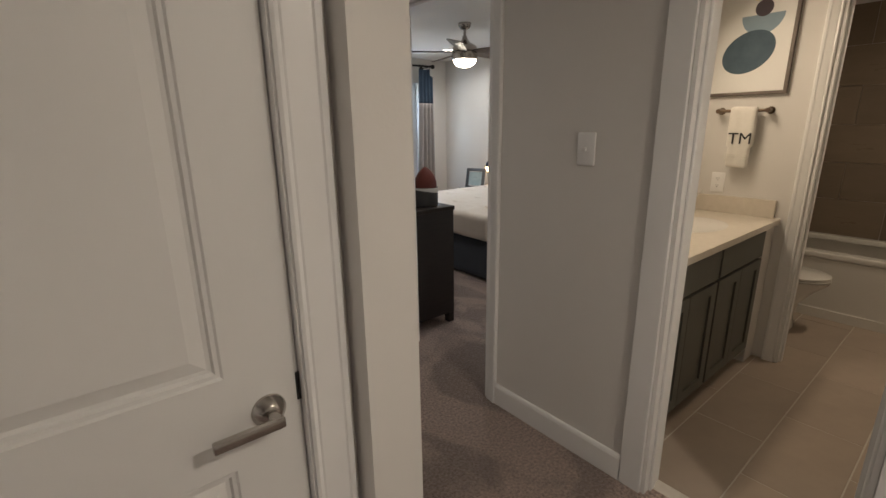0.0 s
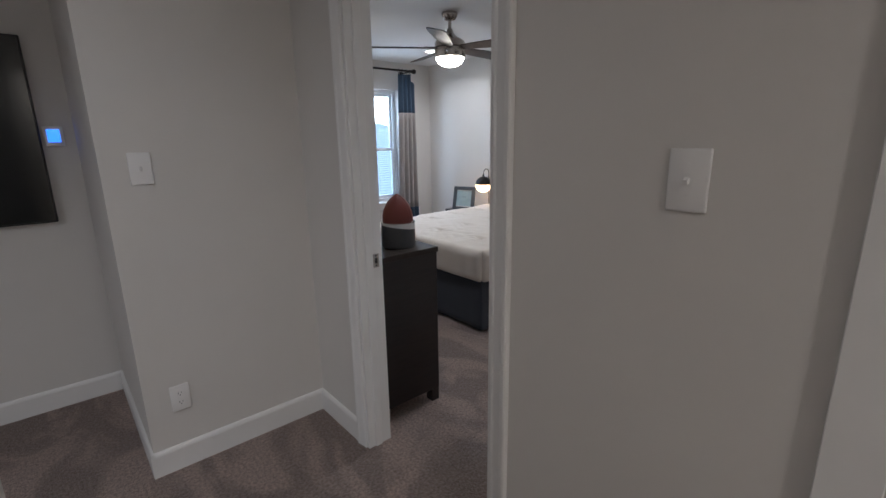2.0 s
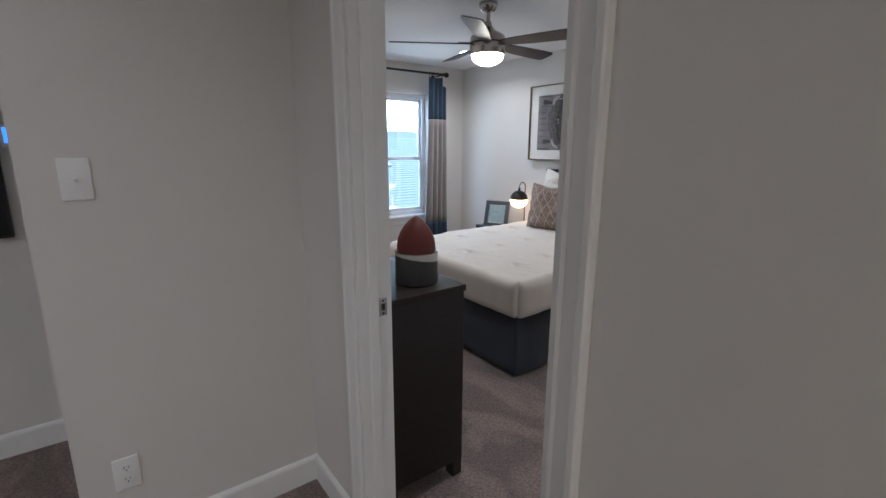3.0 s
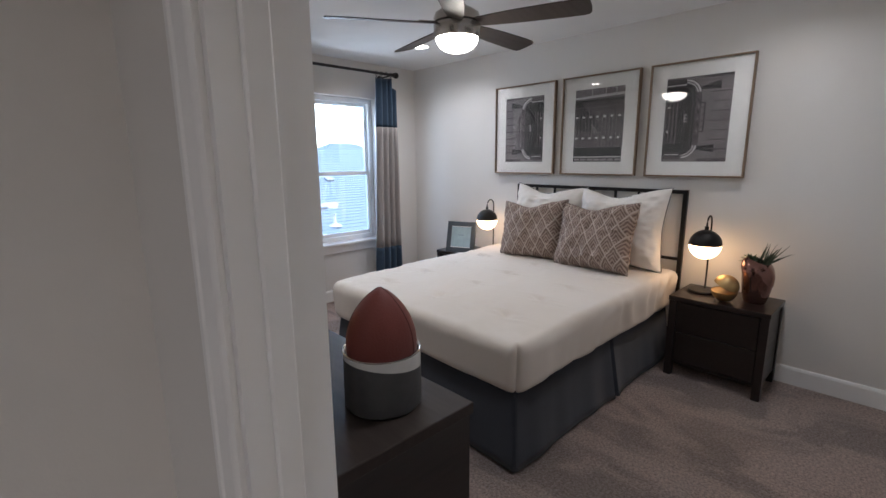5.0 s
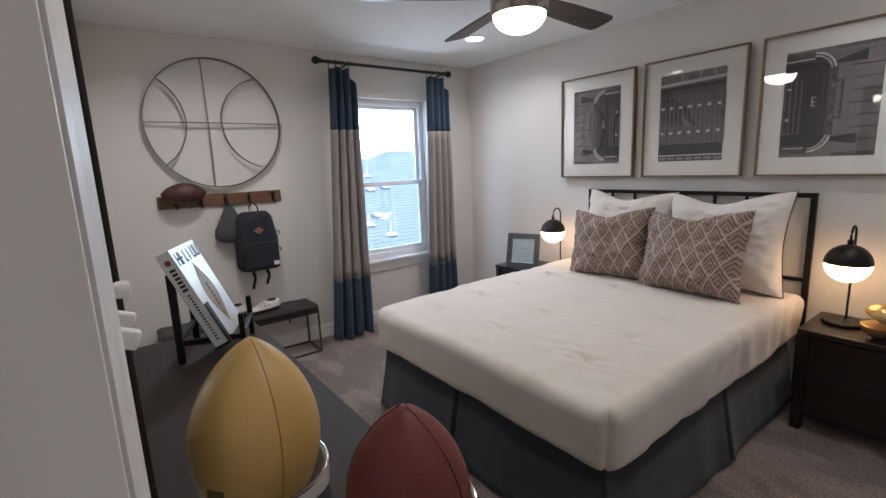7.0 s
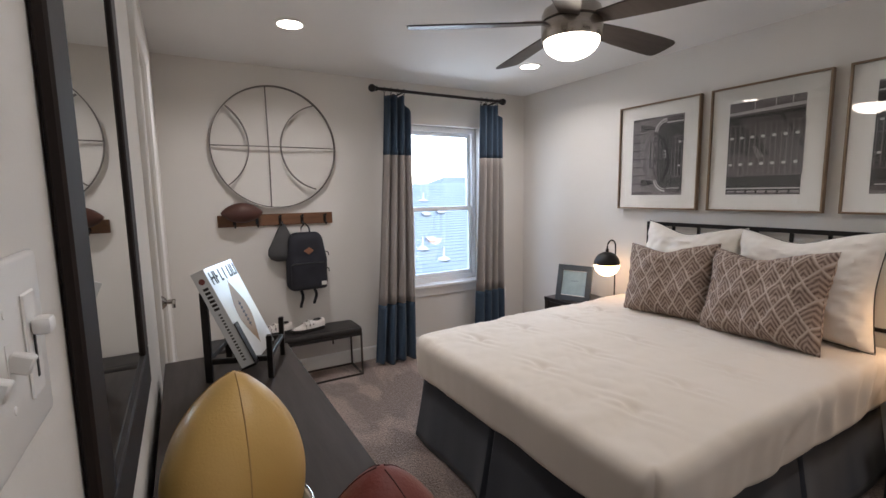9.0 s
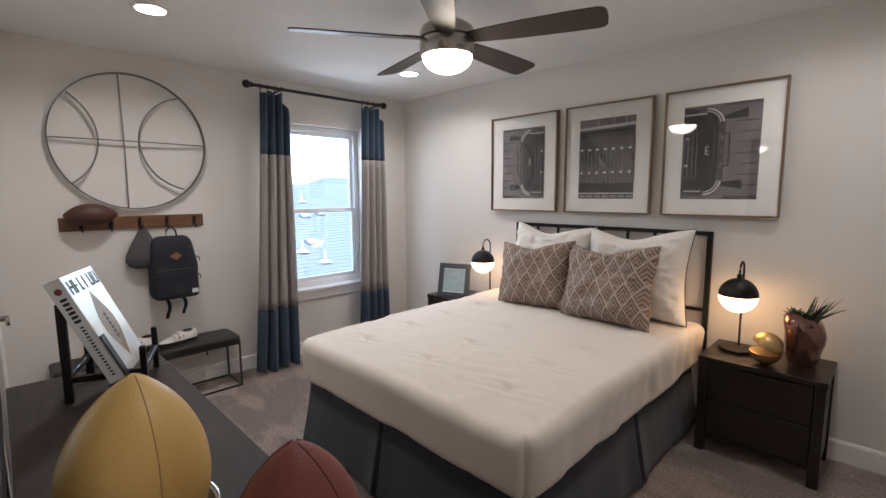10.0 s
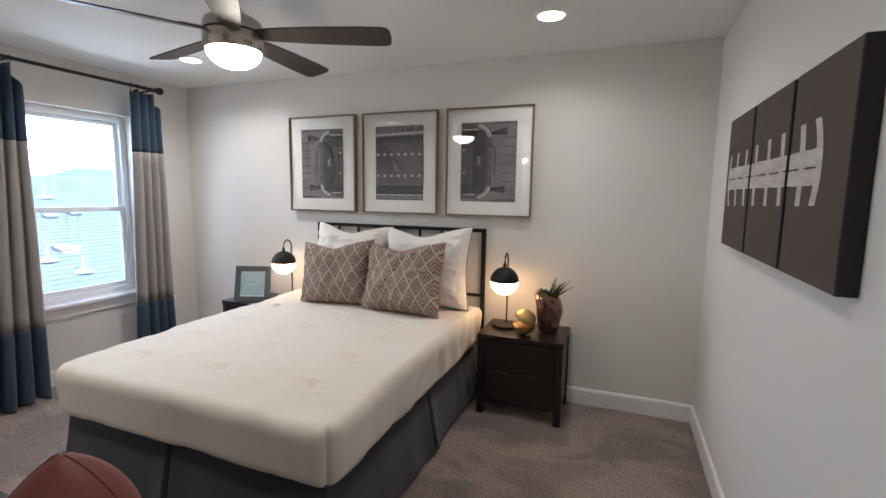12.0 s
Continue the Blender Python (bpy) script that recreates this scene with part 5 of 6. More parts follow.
bm = bmesh.new()
rounded(bm, -0.155, -0.075, 0.0, 0.155, 0.065, 0.455, 0.062, (18, 10, 22), bag_shift)
part("body", bm, M_NAVYBAG, bp, smooth=True)
bm = bmesh.new()
rounded(bm, -0.135, -0.105, 0.015, 0.135, -0.05, 0.225, 0.026, (16, 5, 12), lambda p: p + Vector((0, 0.006 * noise.noise(p * 10), 0)))
pocket = part("front_pocket", bm, M_NAVYBAG, bp, smooth=True)
bm = bmesh.new()
tube(bm, [(-0.13, -0.102, 0.215), (0, -0.107, 0.222), (0.13, -0.102, 0.215)], 0.0035, 6)
part("zip", bm, M_DARK, pocket, smooth=True)
bm = bmesh.new()
box(bm, -0.022, -0.003, -0.022, 0.022, 0.001, 0.022, bevel=0.001, m=pose(0.005, -0.069, 0.315, -10, 0, 0) @ pose(0, 0, 0, 0, 45, 0))
bmesh.ops.scale(bm, verts=bm.verts, vec=(1.25, 1, 1))
part("leather_patch", bm, M_PATCH, bp, "tan diamond leather patch")
boxes("label", [(0.085, -0.108, 0.045, 0.125, -0.1045, 0.075)], M_WHITEPLASTIC, pocket, label="small white woven label")
bm = bmesh.new()
tube(bm, [(-0.035, -0.02, 0.43), (-0.030, -0.01, 0.49), (0, -0.002, 0.525), (0.030, -0.01, 0.49), (0.035, -0.02, 0.43)], 0.006, 8)
part("handle", bm, M_NAVYBAG, bp, smooth=True)
for x, n in ((-0.05, 0.14), (0.055, 0.12)):
    bm = bmesh.new()
    for k in range(8):
        box(bm, x - 0.011 + 0.01 * math.sin(k * 0.6), -0.004, -n * (k + 1) / 8, x + 0.011 + 0.01 * math.sin(k * 0.6), 0.0, -n * k / 8 + 0.004)
    part("strap_tail", bm, M_NAVYBAG, bp)
for z in (0.30, 0.17):
    bm = bmesh.new()
    tube(bm, [(0.138, -0.03, z), (0.165, -0.035, z - 0.01), (0.168, -0.035, z - 0.035)], 0.004, 6)
    part("side_strap", bm, M_NAVYBAG, bp, smooth=True)
cap = thing("grey_cap", pose(2.225, WIN - 0.05, 1.225), "grey felt cap hanging from a hook of the rail", "cap")
bm = bmesh.new()
prof = [(0, 0), (0.014, -0.004), (0.030, -0.045), (0.058, -0.12), (0.078, -0.19), (0.080, -0.235), (0.062, -0.270), (0.030, -0.286), (0, -0.288)]
lathe(bm, [(1.28 * pr, pz) for pr, pz in prof], 28)
for v in bm.verts:
    v.co.y *= 0.50
    v.co += Vector((1, 0.4, 0)) * 0.006 * noise.noise(v.co * 14)
    v.co.x -= v.co.z * v.co.z * 0.25
part("crown", bm, M_GREYCAP, cap, smooth=True)
bm = bmesh.new()
tube(bm, [(0, 0, -0.006), (0.004, -0.012, 0.012), (0, -0.02, 0.020), (-0.004, -0.012, 0.012), (0, 0, -0.006)], 0.003, 6)
part("loop", bm, M_GREYCAP, cap, smooth=True)

# ---- bench ----
M_BENCHPAD = material("black_leather_pad", (0.016, 0.014, 0.014), 0.45, second=(0.026, 0.023, 0.022), scale=14, bump=0.4, bump_scale=160, bump_dist=0.001, rough_var=0.08)
M_BENCHLEG = material("aged_iron_leg", (0.10, 0.085, 0.075), 0.5, metal=0.7, second=(0.06, 0.05, 0.045), scale=20)
BZ = 0.395
bench = thing("bench", pose(1.66, 5.44, 0), "low black padded bench with thin metal frame", "bench")
bm = bmesh.new()
rounded(bm, 0.0, 0.0, BZ - 0.050, 1.085, 0.282, BZ, 0.020, (44, 12, 4), lambda p: p + Vector((0, 0, 0.004 * noise.noise(p * 7))))
part("seat_pad", bm, M_BENCHPAD, bench, smooth=True)
bm = bmesh.new()
box(bm, 0.006, 0.006, BZ - 0.070, 1.079, 0.276, BZ - 0.046)
part("seat_board", bm, M_BENCHPAD, bench)
for x in (0.004, 1.069):
    for y in (0.004, 0.266):
        boxes("leg", [(x, y, 0, x + 0.012, y + 0.012, BZ - 0.045)], M_BENCHLEG, bench)
for y in (0.004, 0.266):
    boxes("floor_rail", [(0.016, y, 0.0, 1.069, y + 0.012, 0.012)], M_BENCHLEG, bench)
for x in (0.004, 1.069):
    boxes("floor_rail", [(x, 0.016, 0.0, x + 0.012, 0.266, 0.012)], M_BENCHLEG, bench)
boxes("bracket", [(0.84, 0.0, BZ - 0.10, 0.85, 0.012, BZ - 0.07)], M_BENCHLEG, bench)

M_SHOEWHITE = material("white_shoe_leather", (0.70, 0.66, 0.63), 0.5, second=(0.62, 0.57, 0.54), scale=20, bump=0.2, bump_scale=120)
M_SHOEBLACK = material("black_shoe_rubber", (0.015, 0.014, 0.014), 0.55, bump=0.2, bump_scale=120)
M_GUM = material("gum_heel", (0.30, 0.20, 0.09), 0.6)


def shoe(m):
    """A trainer: local +x the toe's way."""
    ob = thing("trainer_shoe", m, "white and black trainer with velcro strap on the bench", "shoe", "pair of trainers")
    N, S = 18, 16
    def wide(t):
        return 0.026 + 0.016 * math.sin(math.pi * min(1, t * 0.9 + 0.12)) - 0.012 * max(0, t - 0.82) / 0.18
    bm = bmesh.new()
    rows = []
    for k in range(N + 1):
        t = k / N
        w = wide(t)
        h = 0.082 - 0.012 * math.sin(math.pi * min(1, t * 2.6)) if t < 0.38 else 0.080 - 0.052 * ((t - 0.38) / 0.62) ** 0.8
        if t > 0.93:
            h *= 0.8
        ring = []
        for i in range(S):
            a = 2 * math.pi * i / S
            y, z = math.cos(a), math.sin(a)
            ring.append(bm.verts.new((0.27 * t, w * math.copysign(abs(y) ** 0.7, y), 0.022 + max(0, z) ** 0.75 * (h - 0.022) + min(0, z) * 0.006)))
        rows.append(ring)
    for r0, r1 in zip(rows, rows[1:]):
        for i in range(S):
            f = bm.faces.new((r0[i], r0[(i + 1) % S], r1[(i + 1) % S], r1[i]))
    for r in (rows[0], rows[-1]):
        bm.faces.new(r)
    part("upper", bm, M_SHOEWHITE, ob, smooth=True)
    bm = bmesh.new()
    lo, hi = [], []
    for k in range(40):
        a = 2 * math.pi * k / 40
        t = 0.5 - 0.5 * math.cos(a)
        w = (wide(t) + 0.004) * min(1, math.sqrt(max(0, 1 - (2 * t - 1) ** 8)) + 0.15) * (1 if a < math.pi else -1)
        lift = 0.012 * max(0, t - 0.75) / 0.25
        lo.append(bm.verts.new((0.278 * t - 0.004, w, lift)))
        hi.append(bm.verts.new((0.278 * t - 0.004, w, 0.024 + lift * 0.6)))
    for k in range(40):
        bm.faces.new((lo[k], lo[(k + 1) % 40], hi[(k + 1) % 40], hi[k]))
    bm.faces.new(lo)
    bm.faces.new(hi)
    part("sole", bm, M_SHOEBLACK, ob, "black rubber sole")
    bm = bmesh.new()
    lathe(bm, [(0.018, 0), (0.025, 0.004), (0.021, 0.010), (0.012, 0.004)], 20, pose(0.052, 0, 0.072) @ Matrix.Diagonal((1.5, 1.0, 1, 1)))
    part("collar", bm, M_SHOEBLACK, ob, smooth=True)
    for x in (0.125, 0.160):
        bm = bmesh.new()
        pts = [(x, 0.042 * math.cos(radians(a)), 0.030 + (0.062 - (x - 0.1) * 0.35) * math.sin(radians(a))) for a in range(0, 181, 15)]
        tube(bm, pts, 0.0062, 6)
        part("strap", bm, M_SHOEWHITE, ob, smooth=True)
    for k in range(3):
        for s in (-1, 1):
            bm = bmesh.new()
            box(bm, 0.10 + 0.028 * k, s * 0.0385 - 0.001, 0.026, 0.108 + 0.028 * k, s * 0.0385 + 0.001, 0.058, m=pose(0, 0, 0))
            part("side_stripe", bm, M_SHOEBLACK, ob)
    boxes("heel_tab", [(-0.004, -0.014, 0.026, 0.004, 0.014, 0.055)], M_GUM, ob, bevel=0.002)
    return ob


shoe(pose(2.475, 5.60, BZ, 0, 0, 195))
shoe(pose(2.235, 5.63, BZ, 0, 0, 190))

# ---- dresser, mirror, book ----
dr = thing("dresser", pose(1.478, 2.350, 0), "dark espresso wood dresser against the wall", "dresser")
DW, DL = 0.397, 1.470
bm = bmesh.new()
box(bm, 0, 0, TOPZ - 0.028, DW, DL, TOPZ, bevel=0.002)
part("top", bm, M_ESPRESSO_SHEEN, dr, "dark brown wood top, its grey reflection put into the colour")
for y in (0.004, DL - 0.029):
    boxes("side_panel", [(0.008, y, 0.075, DW - 0.008, y + 0.025, TOPZ - 0.028)], M_ESPRESSO, dr, bevel=0.0015)
for x in (0.008, DW - 0.058):
    for y in (0.006, DL - 0.056):
        boxes("leg", [(x, y, 0, x + 0.050, y + 0.050, 0.075)], M_ESPRESSO, dr, bevel=0.002)
boxes("carcass", [(0.010, 0.029, 0.075, DW - 0.026, DL - 0.029, TOPZ - 0.028)], M_ESPRESSO, dr)
for c in range(2):
    for r in range(3):
        y0 = 0.033 + c * 0.704
        z0 = 0.085 + r * 0.256
        boxes("drawer_front", [(DW - 0.026, y0, z0, DW - 0.006, y0 + 0.698, z0 + 0.250)], M_ESPRESSO, dr, bevel=0.002)

M_MIRROR = material("mirror_glass", (0.74, 0.76, 0.75), 0.015, metal=1.0)
M_MIRRORWOOD = material("matte_dark_frame_wood", (0.014, 0.010, 0.009), 0.62, second=(0.022, 0.015, 0.013), scale=6, stretch=(8, 8, 1), bump=0.15, bump_scale=45, bump_dist=0.0008, spec=0.25)
mir = thing("wall_mirror", pose(X1 + 0.002, 2.604, 1.020), "large mirror in a wide dark wood frame on the wall", "mirror")
mw, mh, mb = 0.678, 1.02, 0.084
for z0, z1 in ((0, mb), (mh - mb, mh)):
    boxes("frame_rail", [(0, 0, z0, 0.013, mw, z1)], M_MIRRORWOOD, mir, bevel=0.003)
for y0, y1 in ((0, mb), (mw - mb, mw)):
    boxes("frame_side", [(0, y0, mb, 0.013, y1, mh - mb)], M_MIRRORWOOD, mir, bevel=0.003)
boxes("glass", [(0.002, mb, mb, 0.007, mw - mb, mh - mb)], M_MIRROR, mir, label="clear mirror glass")

stand = thing("book_stand", pose(1.598, 3.555, TOPZ, 0, 0, -20), "black wooden book stand on the dresser", "book stand")
for y in (0.0, 0.205):
    boxes("back_post", [(-0.010, y, 0, 0.010, y + 0.018, 0.275)], M_BLACKMETAL, stand, bevel=0.002)
    boxes("front_post", [(0.168, y, 0, 0.184, y + 0.018, 0.135)], M_BLACKMETAL, stand, bevel=0.002)
    boxes("side_bar", [(0.010, y + 0.002, 0.055, 0.168, y + 0.016, 0.072)], M_BLACKMETAL, stand, bevel=0.002)
boxes("cross_bar", [(-0.008, 0.018, 0.062, 0.008, 0.205, 0.078)], M_BLACKMETAL, stand, bevel=0.002)
boxes("cross_bar", [(0.169, 0.018, 0.062, 0.183, 0.205, 0.078)], M_BLACKMETAL, stand, bevel=0.002)

# the book leans back: local x across the cover, y out of the cover, z up along it
M_COVER = material("white_book_cover", (0.74, 0.76, 0.77), 0.28, second=(0.70, 0.72, 0.73), scale=6, coat=0.3)
M_PAGES = material("book_pages", (0.72, 0.69, 0.62), 0.9, second=(0.6, 0.57, 0.5), scale=40, stretch=(1, 40, 1))
M_PRINTINK = material("black_print", (0.02, 0.02, 0.022), 0.5)
M_BALLPRINT = material("tan_ball_print", (0.33, 0.215, 0.12), 0.4, second=(0.22, 0.13, 0.07), scale=9, contrast=0.5)
TURN = radians(24)
across = Vector((math.sin(TURN), math.cos(TURN), 0))
ahead = Vector((math.cos(TURN), -math.sin(TURN), 0))
up = (ahead * -0.40 + Vector((0, 0, 0.917))).normalized()
face = across.cross(up)
face = -face if face.z < 0 else face
bm_m = Matrix(((across.x, face.x, up.x, 1.686), (across.y, face.y, up.y, 3.503), (across.z, face.z, up.z, TOPZ + 0.046), (0, 0, 0, 1)))
book = thing("book", bm_m, "large white hardback book with a football on its cover", "book")
boxes("cover_front", [(0, 0.036, 0, 0.218, 0.040, 0.312)], M_COVER, book)
boxes("cover_back", [(0, 0, 0, 0.218, 0.004, 0.312)], M_COVER, book)
spine = boxes("spine", [(-0.003, 0.0, 0, 0.0015, 0.040, 0.312)], M_COVER, book, bevel=0.001)
boxes("pages", [(0.0015, 0.004, 0.004, 0.212, 0.036, 0.308)], M_PAGES, book)
bm = bmesh.new()
fb = [(0.109 + 0.050 * math.sin(math.pi * k / 24) ** 1.25 * s, 0.0405, 0.030 + 0.225 * (k / 24)) for s, ks in ((1, range(25)), (-1, range(23, 0, -1))) for k in ks]
bm.faces.new([bm.verts.new(p) for p in fb])
part("cover_picture", bm, M_BALLPRINT, book, "printed brown football")
bm = bmesh.new()
for k in range(6):
    box(bm, 0.100, 0.0406, 0.098 + 0.014 * k, 0.118, 0.0410, 0.103 + 0.014 * k)
box(bm, 0.107, 0.0406, 0.091, 0.111, 0.0409, 0.180)
part("printed_laces", bm, M_PRINTINK, book)
for k, w in enumerate((0.030, 0.026, 0.024, 0.014, 0.029, 0.029)):
    bm = bmesh.new()
    x = 0.012 + 0.034 * k
    box(bm, x, 0.0406, 0.258, x + 0.007, 0.0410, 0.298)
    if k in (0, 4, 5):
        box(bm, x + w - 0.008, 0.0406, 0.258, x + w - 0.001, 0.0410, 0.298)
    if k < 3 or k > 3:
        zb = 0.258 if k > 1 else 0.275
        box(bm, x + 0.007, 0.0406, zb, x + w - 0.008, 0.0410, zb + 0.007)
    part("title_bar", bm, M_PRINTINK, book, "bold black title bar")
bm = bmesh.new()
for k in range(6):
    box(bm, -0.0036, 0.012, 0.252 - 0.013 * k, -0.0031, 0.028, 0.260 - 0.013 * k)
for k in range(16):
    box(bm, -0.0036, 0.016, 0.170 - 0.0100 * k, -0.0031, 0.024, 0.175 - 0.0100 * k)
part("spine_bars", bm, M_PRINTINK, spine, "small black spine lettering bars")
bm = bmesh.new()
lathe(bm, [(0, 0.0004), (0.009, 0.0004), (0.009, 0)], 16, pose(-0.0031, 0.020, 0.280, 0, -90, 0))
part("spine_mark", bm, material("red_mark", (0.20, 0.05, 0.045), 0.5), spine)
bm = bmesh.new()
box(bm, 0.0, -0.0, 0.0, 0.03, 0.003, 0.13, bevel=0.001, m=pose(-0.009, 0.043, 0.002))
box(bm, -0.009, -0.002, -0.006, 0.021, 0.046, 0.0, bevel=0.001)
part("holder_clip", bm, M_BLACKMETAL, stand).matrix_world = bm_m


# ---- switches, outlets, thermostat, screen ----
def wall_frame(point, normal):
    """Local x to the right as seen from the room, z up, -y out of the wall."""
    n = Vector((*normal, 0))
    r = Vector((-n.y, n.x, 0))
    return Matrix(((r.x, -n.x, 0, point[0]), (r.y, -n.y, 0, point[1]), (0, 0, 1, point[2]), (0, 0, 0, 1)))


def screw(bm, x, z, y=-0.0066):
    lathe(bm, [(0, 0.0010), (0.0026, 0.0008), (0.0032, 0)], 10, pose(x, y + 0.0004, z, 90))


def switch(point, normal, gangs, label, dimmer=False):
    ob = thing("light_switch", wall_frame(point, normal), label, "light switch")
    w = 0.039 + 0.023 * (gangs - 1)
    bm = bmesh.new()
    box(bm, -w, -0.0065, -0.062, w, 0.0, 0.062, bevel=0.004, seg=3)
    plate = part("plate", bm, M_WHITEPLASTIC, ob, smooth=True)
    for g in range(gangs):
        x = 0.046 * (g - (gangs - 1) / 2)
        if dimmer and g == gangs - 1:
            boxes("dimmer_slot", [(x - 0.014, -0.0085, -0.036, x + 0.014, -0.0062, 0.036)], M_WHITEPLASTIC, plate, bevel=0.001)
            boxes("groove", [(x - 0.0017, -0.0092, -0.024, x + 0.0017, -0.0086, 0.006)], M_DARK, plate)
            bm = bmesh.new()
            box(bm, x - 0.008, -0.020, 0.006, x + 0.008, -0.0088, 0.018, bevel=0.003, seg=2)
            part("slider", bm, M_WHITEPLASTIC, plate, smooth=True)
        else:
            boxes("toggle_slot", [(x - 0.0055, -0.0071, -0.0125, x + 0.0055, -0.0063, 0.0125)], M_TRIM, plate)
            bm = bmesh.new()
            box(bm, x - 0.0042, -0.019, -0.006, x + 0.0042, -0.0066, 0.006, bevel=0.0012, m=pose(0, 0, 0.004, 22, 0, 0))
            part("toggle", bm, M_WHITEPLASTIC, plate, smooth=True)
            for z in (-0.030, 0.030):
                bm = bmesh.new()
                screw(bm, x, z)
                part("screw", bm, M_WHITEPLASTIC, plate)
    return ob


def outlet(point, normal, label):
    ob = thing("power_outlet", wall_frame(point, normal), label, "power outlet")
    bm = bmesh.new()
    box(bm, -0.038, -0.0065, -0.060, 0.038, 0.0, 0.060, bevel=0.004, seg=3)
    plate = part("plate", bm, M_WHITEPLASTIC, ob, smooth=True)
    for z in (-0.021, 0.021):
        bm = bmesh.new()
        lathe(bm, [(0, 0.0022), (0.0150, 0.0022), (0.0165, 0.001), (0.0165, 0)], 24, pose(0, -0.0063, z, 90) @ Matrix.Diagonal((1, 0.86, 1, 1)))
        socket = part("socket", bm, M_WHITEPLASTIC, plate, smooth=True)
        for x, h in ((-0.0063, 0.0045), (0.0063, 0.0036)):
            boxes("slot", [(x - 0.0010, -0.0090, z - h + 0.003, x + 0.0010, -0.0084, z + h + 0.003)], M_DARK, socket)
        bm = bmesh.new()
        lathe(bm, [(0, 0.0004), (0.0024, 0.0004), (0.0024, 0)], 12, pose(0, -0.0086, z - 0.0075, 90))
        part("ground_hole", bm, M_DARK, socket)
    bm = bmesh.new()
    screw(bm, 0, 0)
    part("screw", bm, M_WHITEPLASTIC, plate)
    return ob


switch((X0, 0.958, 1.341), (-1, 0), 1, "white single toggle switch beside the bathroom door")
switch((0.679, 2.72, 1.331), (0, -1), 1, "white single toggle switch on the hall wall")
outlet((0.682, 2.72, 0.337), (0, -1), "white duplex outlet low on the hall wall")
switch((X1, 2.432, 1.340), (1, 0), 3, "white three-gang switch plate with dimmer near the bedroom door", dimmer=True)
outlet((4.36, WIN, 0.42), (0, -1), "white duplex outlet under the curtain")

M_SCREENBLUE = material("blue_display", (0.05, 0.16, 0.6), 0.2, emission=(0.03, 0.13, 0.75), strength=0.22)
th = thing("thermostat", wall_frame((0.462, 3.72, 1.468), (0, -1)), "white thermostat with a blue display on the wall", "thermostat")
bm = bmesh.new()
box(bm, -0.040, -0.024, -0.050, 0.040, 0, 0.050, bevel=0.006, seg=2)
part("housing", bm, M_WHITEPLASTIC, th, smooth=True)
boxes("display", [(-0.026, -0.0252, -0.030, 0.026, -0.0242, 0.034)], M_SCREENBLUE, th, label="lit blue display")
tv = thing("wall_panel_screen", wall_frame((-0.20, 3.72, 1.485), (0, -1)), "large black screen mounted on the loft wall", "screen")
bm = bmesh.new()
box(bm, -0.61, -0.045, -0.45, 0.61, -0.010, 0.45, bevel=0.004)
part("bezel", bm, material("screen_bezel", (0.010, 0.010, 0.011), 0.4), tv)
boxes("screen", [(-0.600, -0.0465, -0.44, 0.600, -0.0452, 0.44)], material("screen_glass", (0.006, 0.008, 0.008), 0.12, second=(0.008, 0.010, 0.010), scale=2), tv)
boxes("mount", [(-0.2, -0.010, -0.2, 0.2, 0.0, 0.2)], M_DARK, tv)

# ---- bathroom ----
M_CABINET = material("grey_green_cabinet", (0.105, 0.105, 0.092), 0.45, second=(0.09, 0.09, 0.078), scale=5, bump=0.08, bump_scale=70)
M_QUARTZ = material("cream_quartz", (0.70, 0.64, 0.55), 0.25, second=(0.64, 0.58, 0.49), scale=30, contrast=0.4)
M_PORCELAIN = material("white_porcelain", (0.74, 0.72, 0.68), 0.12, second=(0.72, 0.70, 0.66), scale=5)


def shaker(name, x0, x1, z0, z1, parent, rail=0.055):
    """A framed front with a sunk middle."""
    bm = bmesh.new()
    y = 0.708
    box(bm, x0, y, z0, x0 + rail, y + 0.020, z1)
    box(bm, x1 - rail, y, z0, x1, y + 0.020, z1)
    box(bm, x0 + rail, y, z0, x1 - rail, y + 0.020, z0 + rail)
    box(bm, x0 + rail, y, z1 - rail, x1 - rail, y + 0.020, z1)
    box(bm, x0 + rail, y + 0.010, z0 + rail, x1 - rail, y + 0.019, z1 - rail)
    return part(name, bm, M_CABINET, parent)


for k, (xa, xb) in enumerate(((2.178, 2.806), (1.55, 2.178))):
    ob = thing("vanity_cabinet", pose(0, 0, 0), "grey-green shaker vanity cabinet under the counter", "cabinet", "vanity cabinets")
    boxes("body", [(xa + 0.001, 0.728, 0.095, xb - 0.001, 1.278, 0.848)], M_CABINET, ob)
    boxes("toe_kick", [(xa + 0.001, 0.79, 0.0, xb - 0.001, 1.27, 0.095)], M_DARK, ob)
    bm = bmesh.new()
    box(bm, xa + 0.012, 0.708, 0.688, xb - 0.012, 0.728, 0.836, bevel=0.002)
    part("drawer_front", bm, M_CABINET, ob)
    c = (xa + xb) / 2
    shaker("door", xa + 0.012, c - 0.002, 0.105, 0.672, ob)
    shaker("door", c + 0.002, xb - 0.012, 0.105, 0.672, ob)
boxes("filler_panel", [(2.808, 0.712, 0.0, 2.948, 1.27, 0.848)], M_WALL)
tagged(bpy.data.objects["filler_panel"], "pale painted filler panel beside the vanity cabinet", "panel")
ct = thing("vanity_counter", pose(0, 0, 0), "cream quartz vanity counter with backsplash and oval sink", "counter")
bm = bmesh.new()
box(bm, 1.475, 0.690, 0.850, 2.948, 1.281, 0.886, bevel=0.002)
part("slab", bm, M_QUARTZ, ct)
boxes("side_splash", [(2.929, 0.722, 0.886, 2.948, 1.262, 0.990)], M_QUARTZ, ct, bevel=0.002)
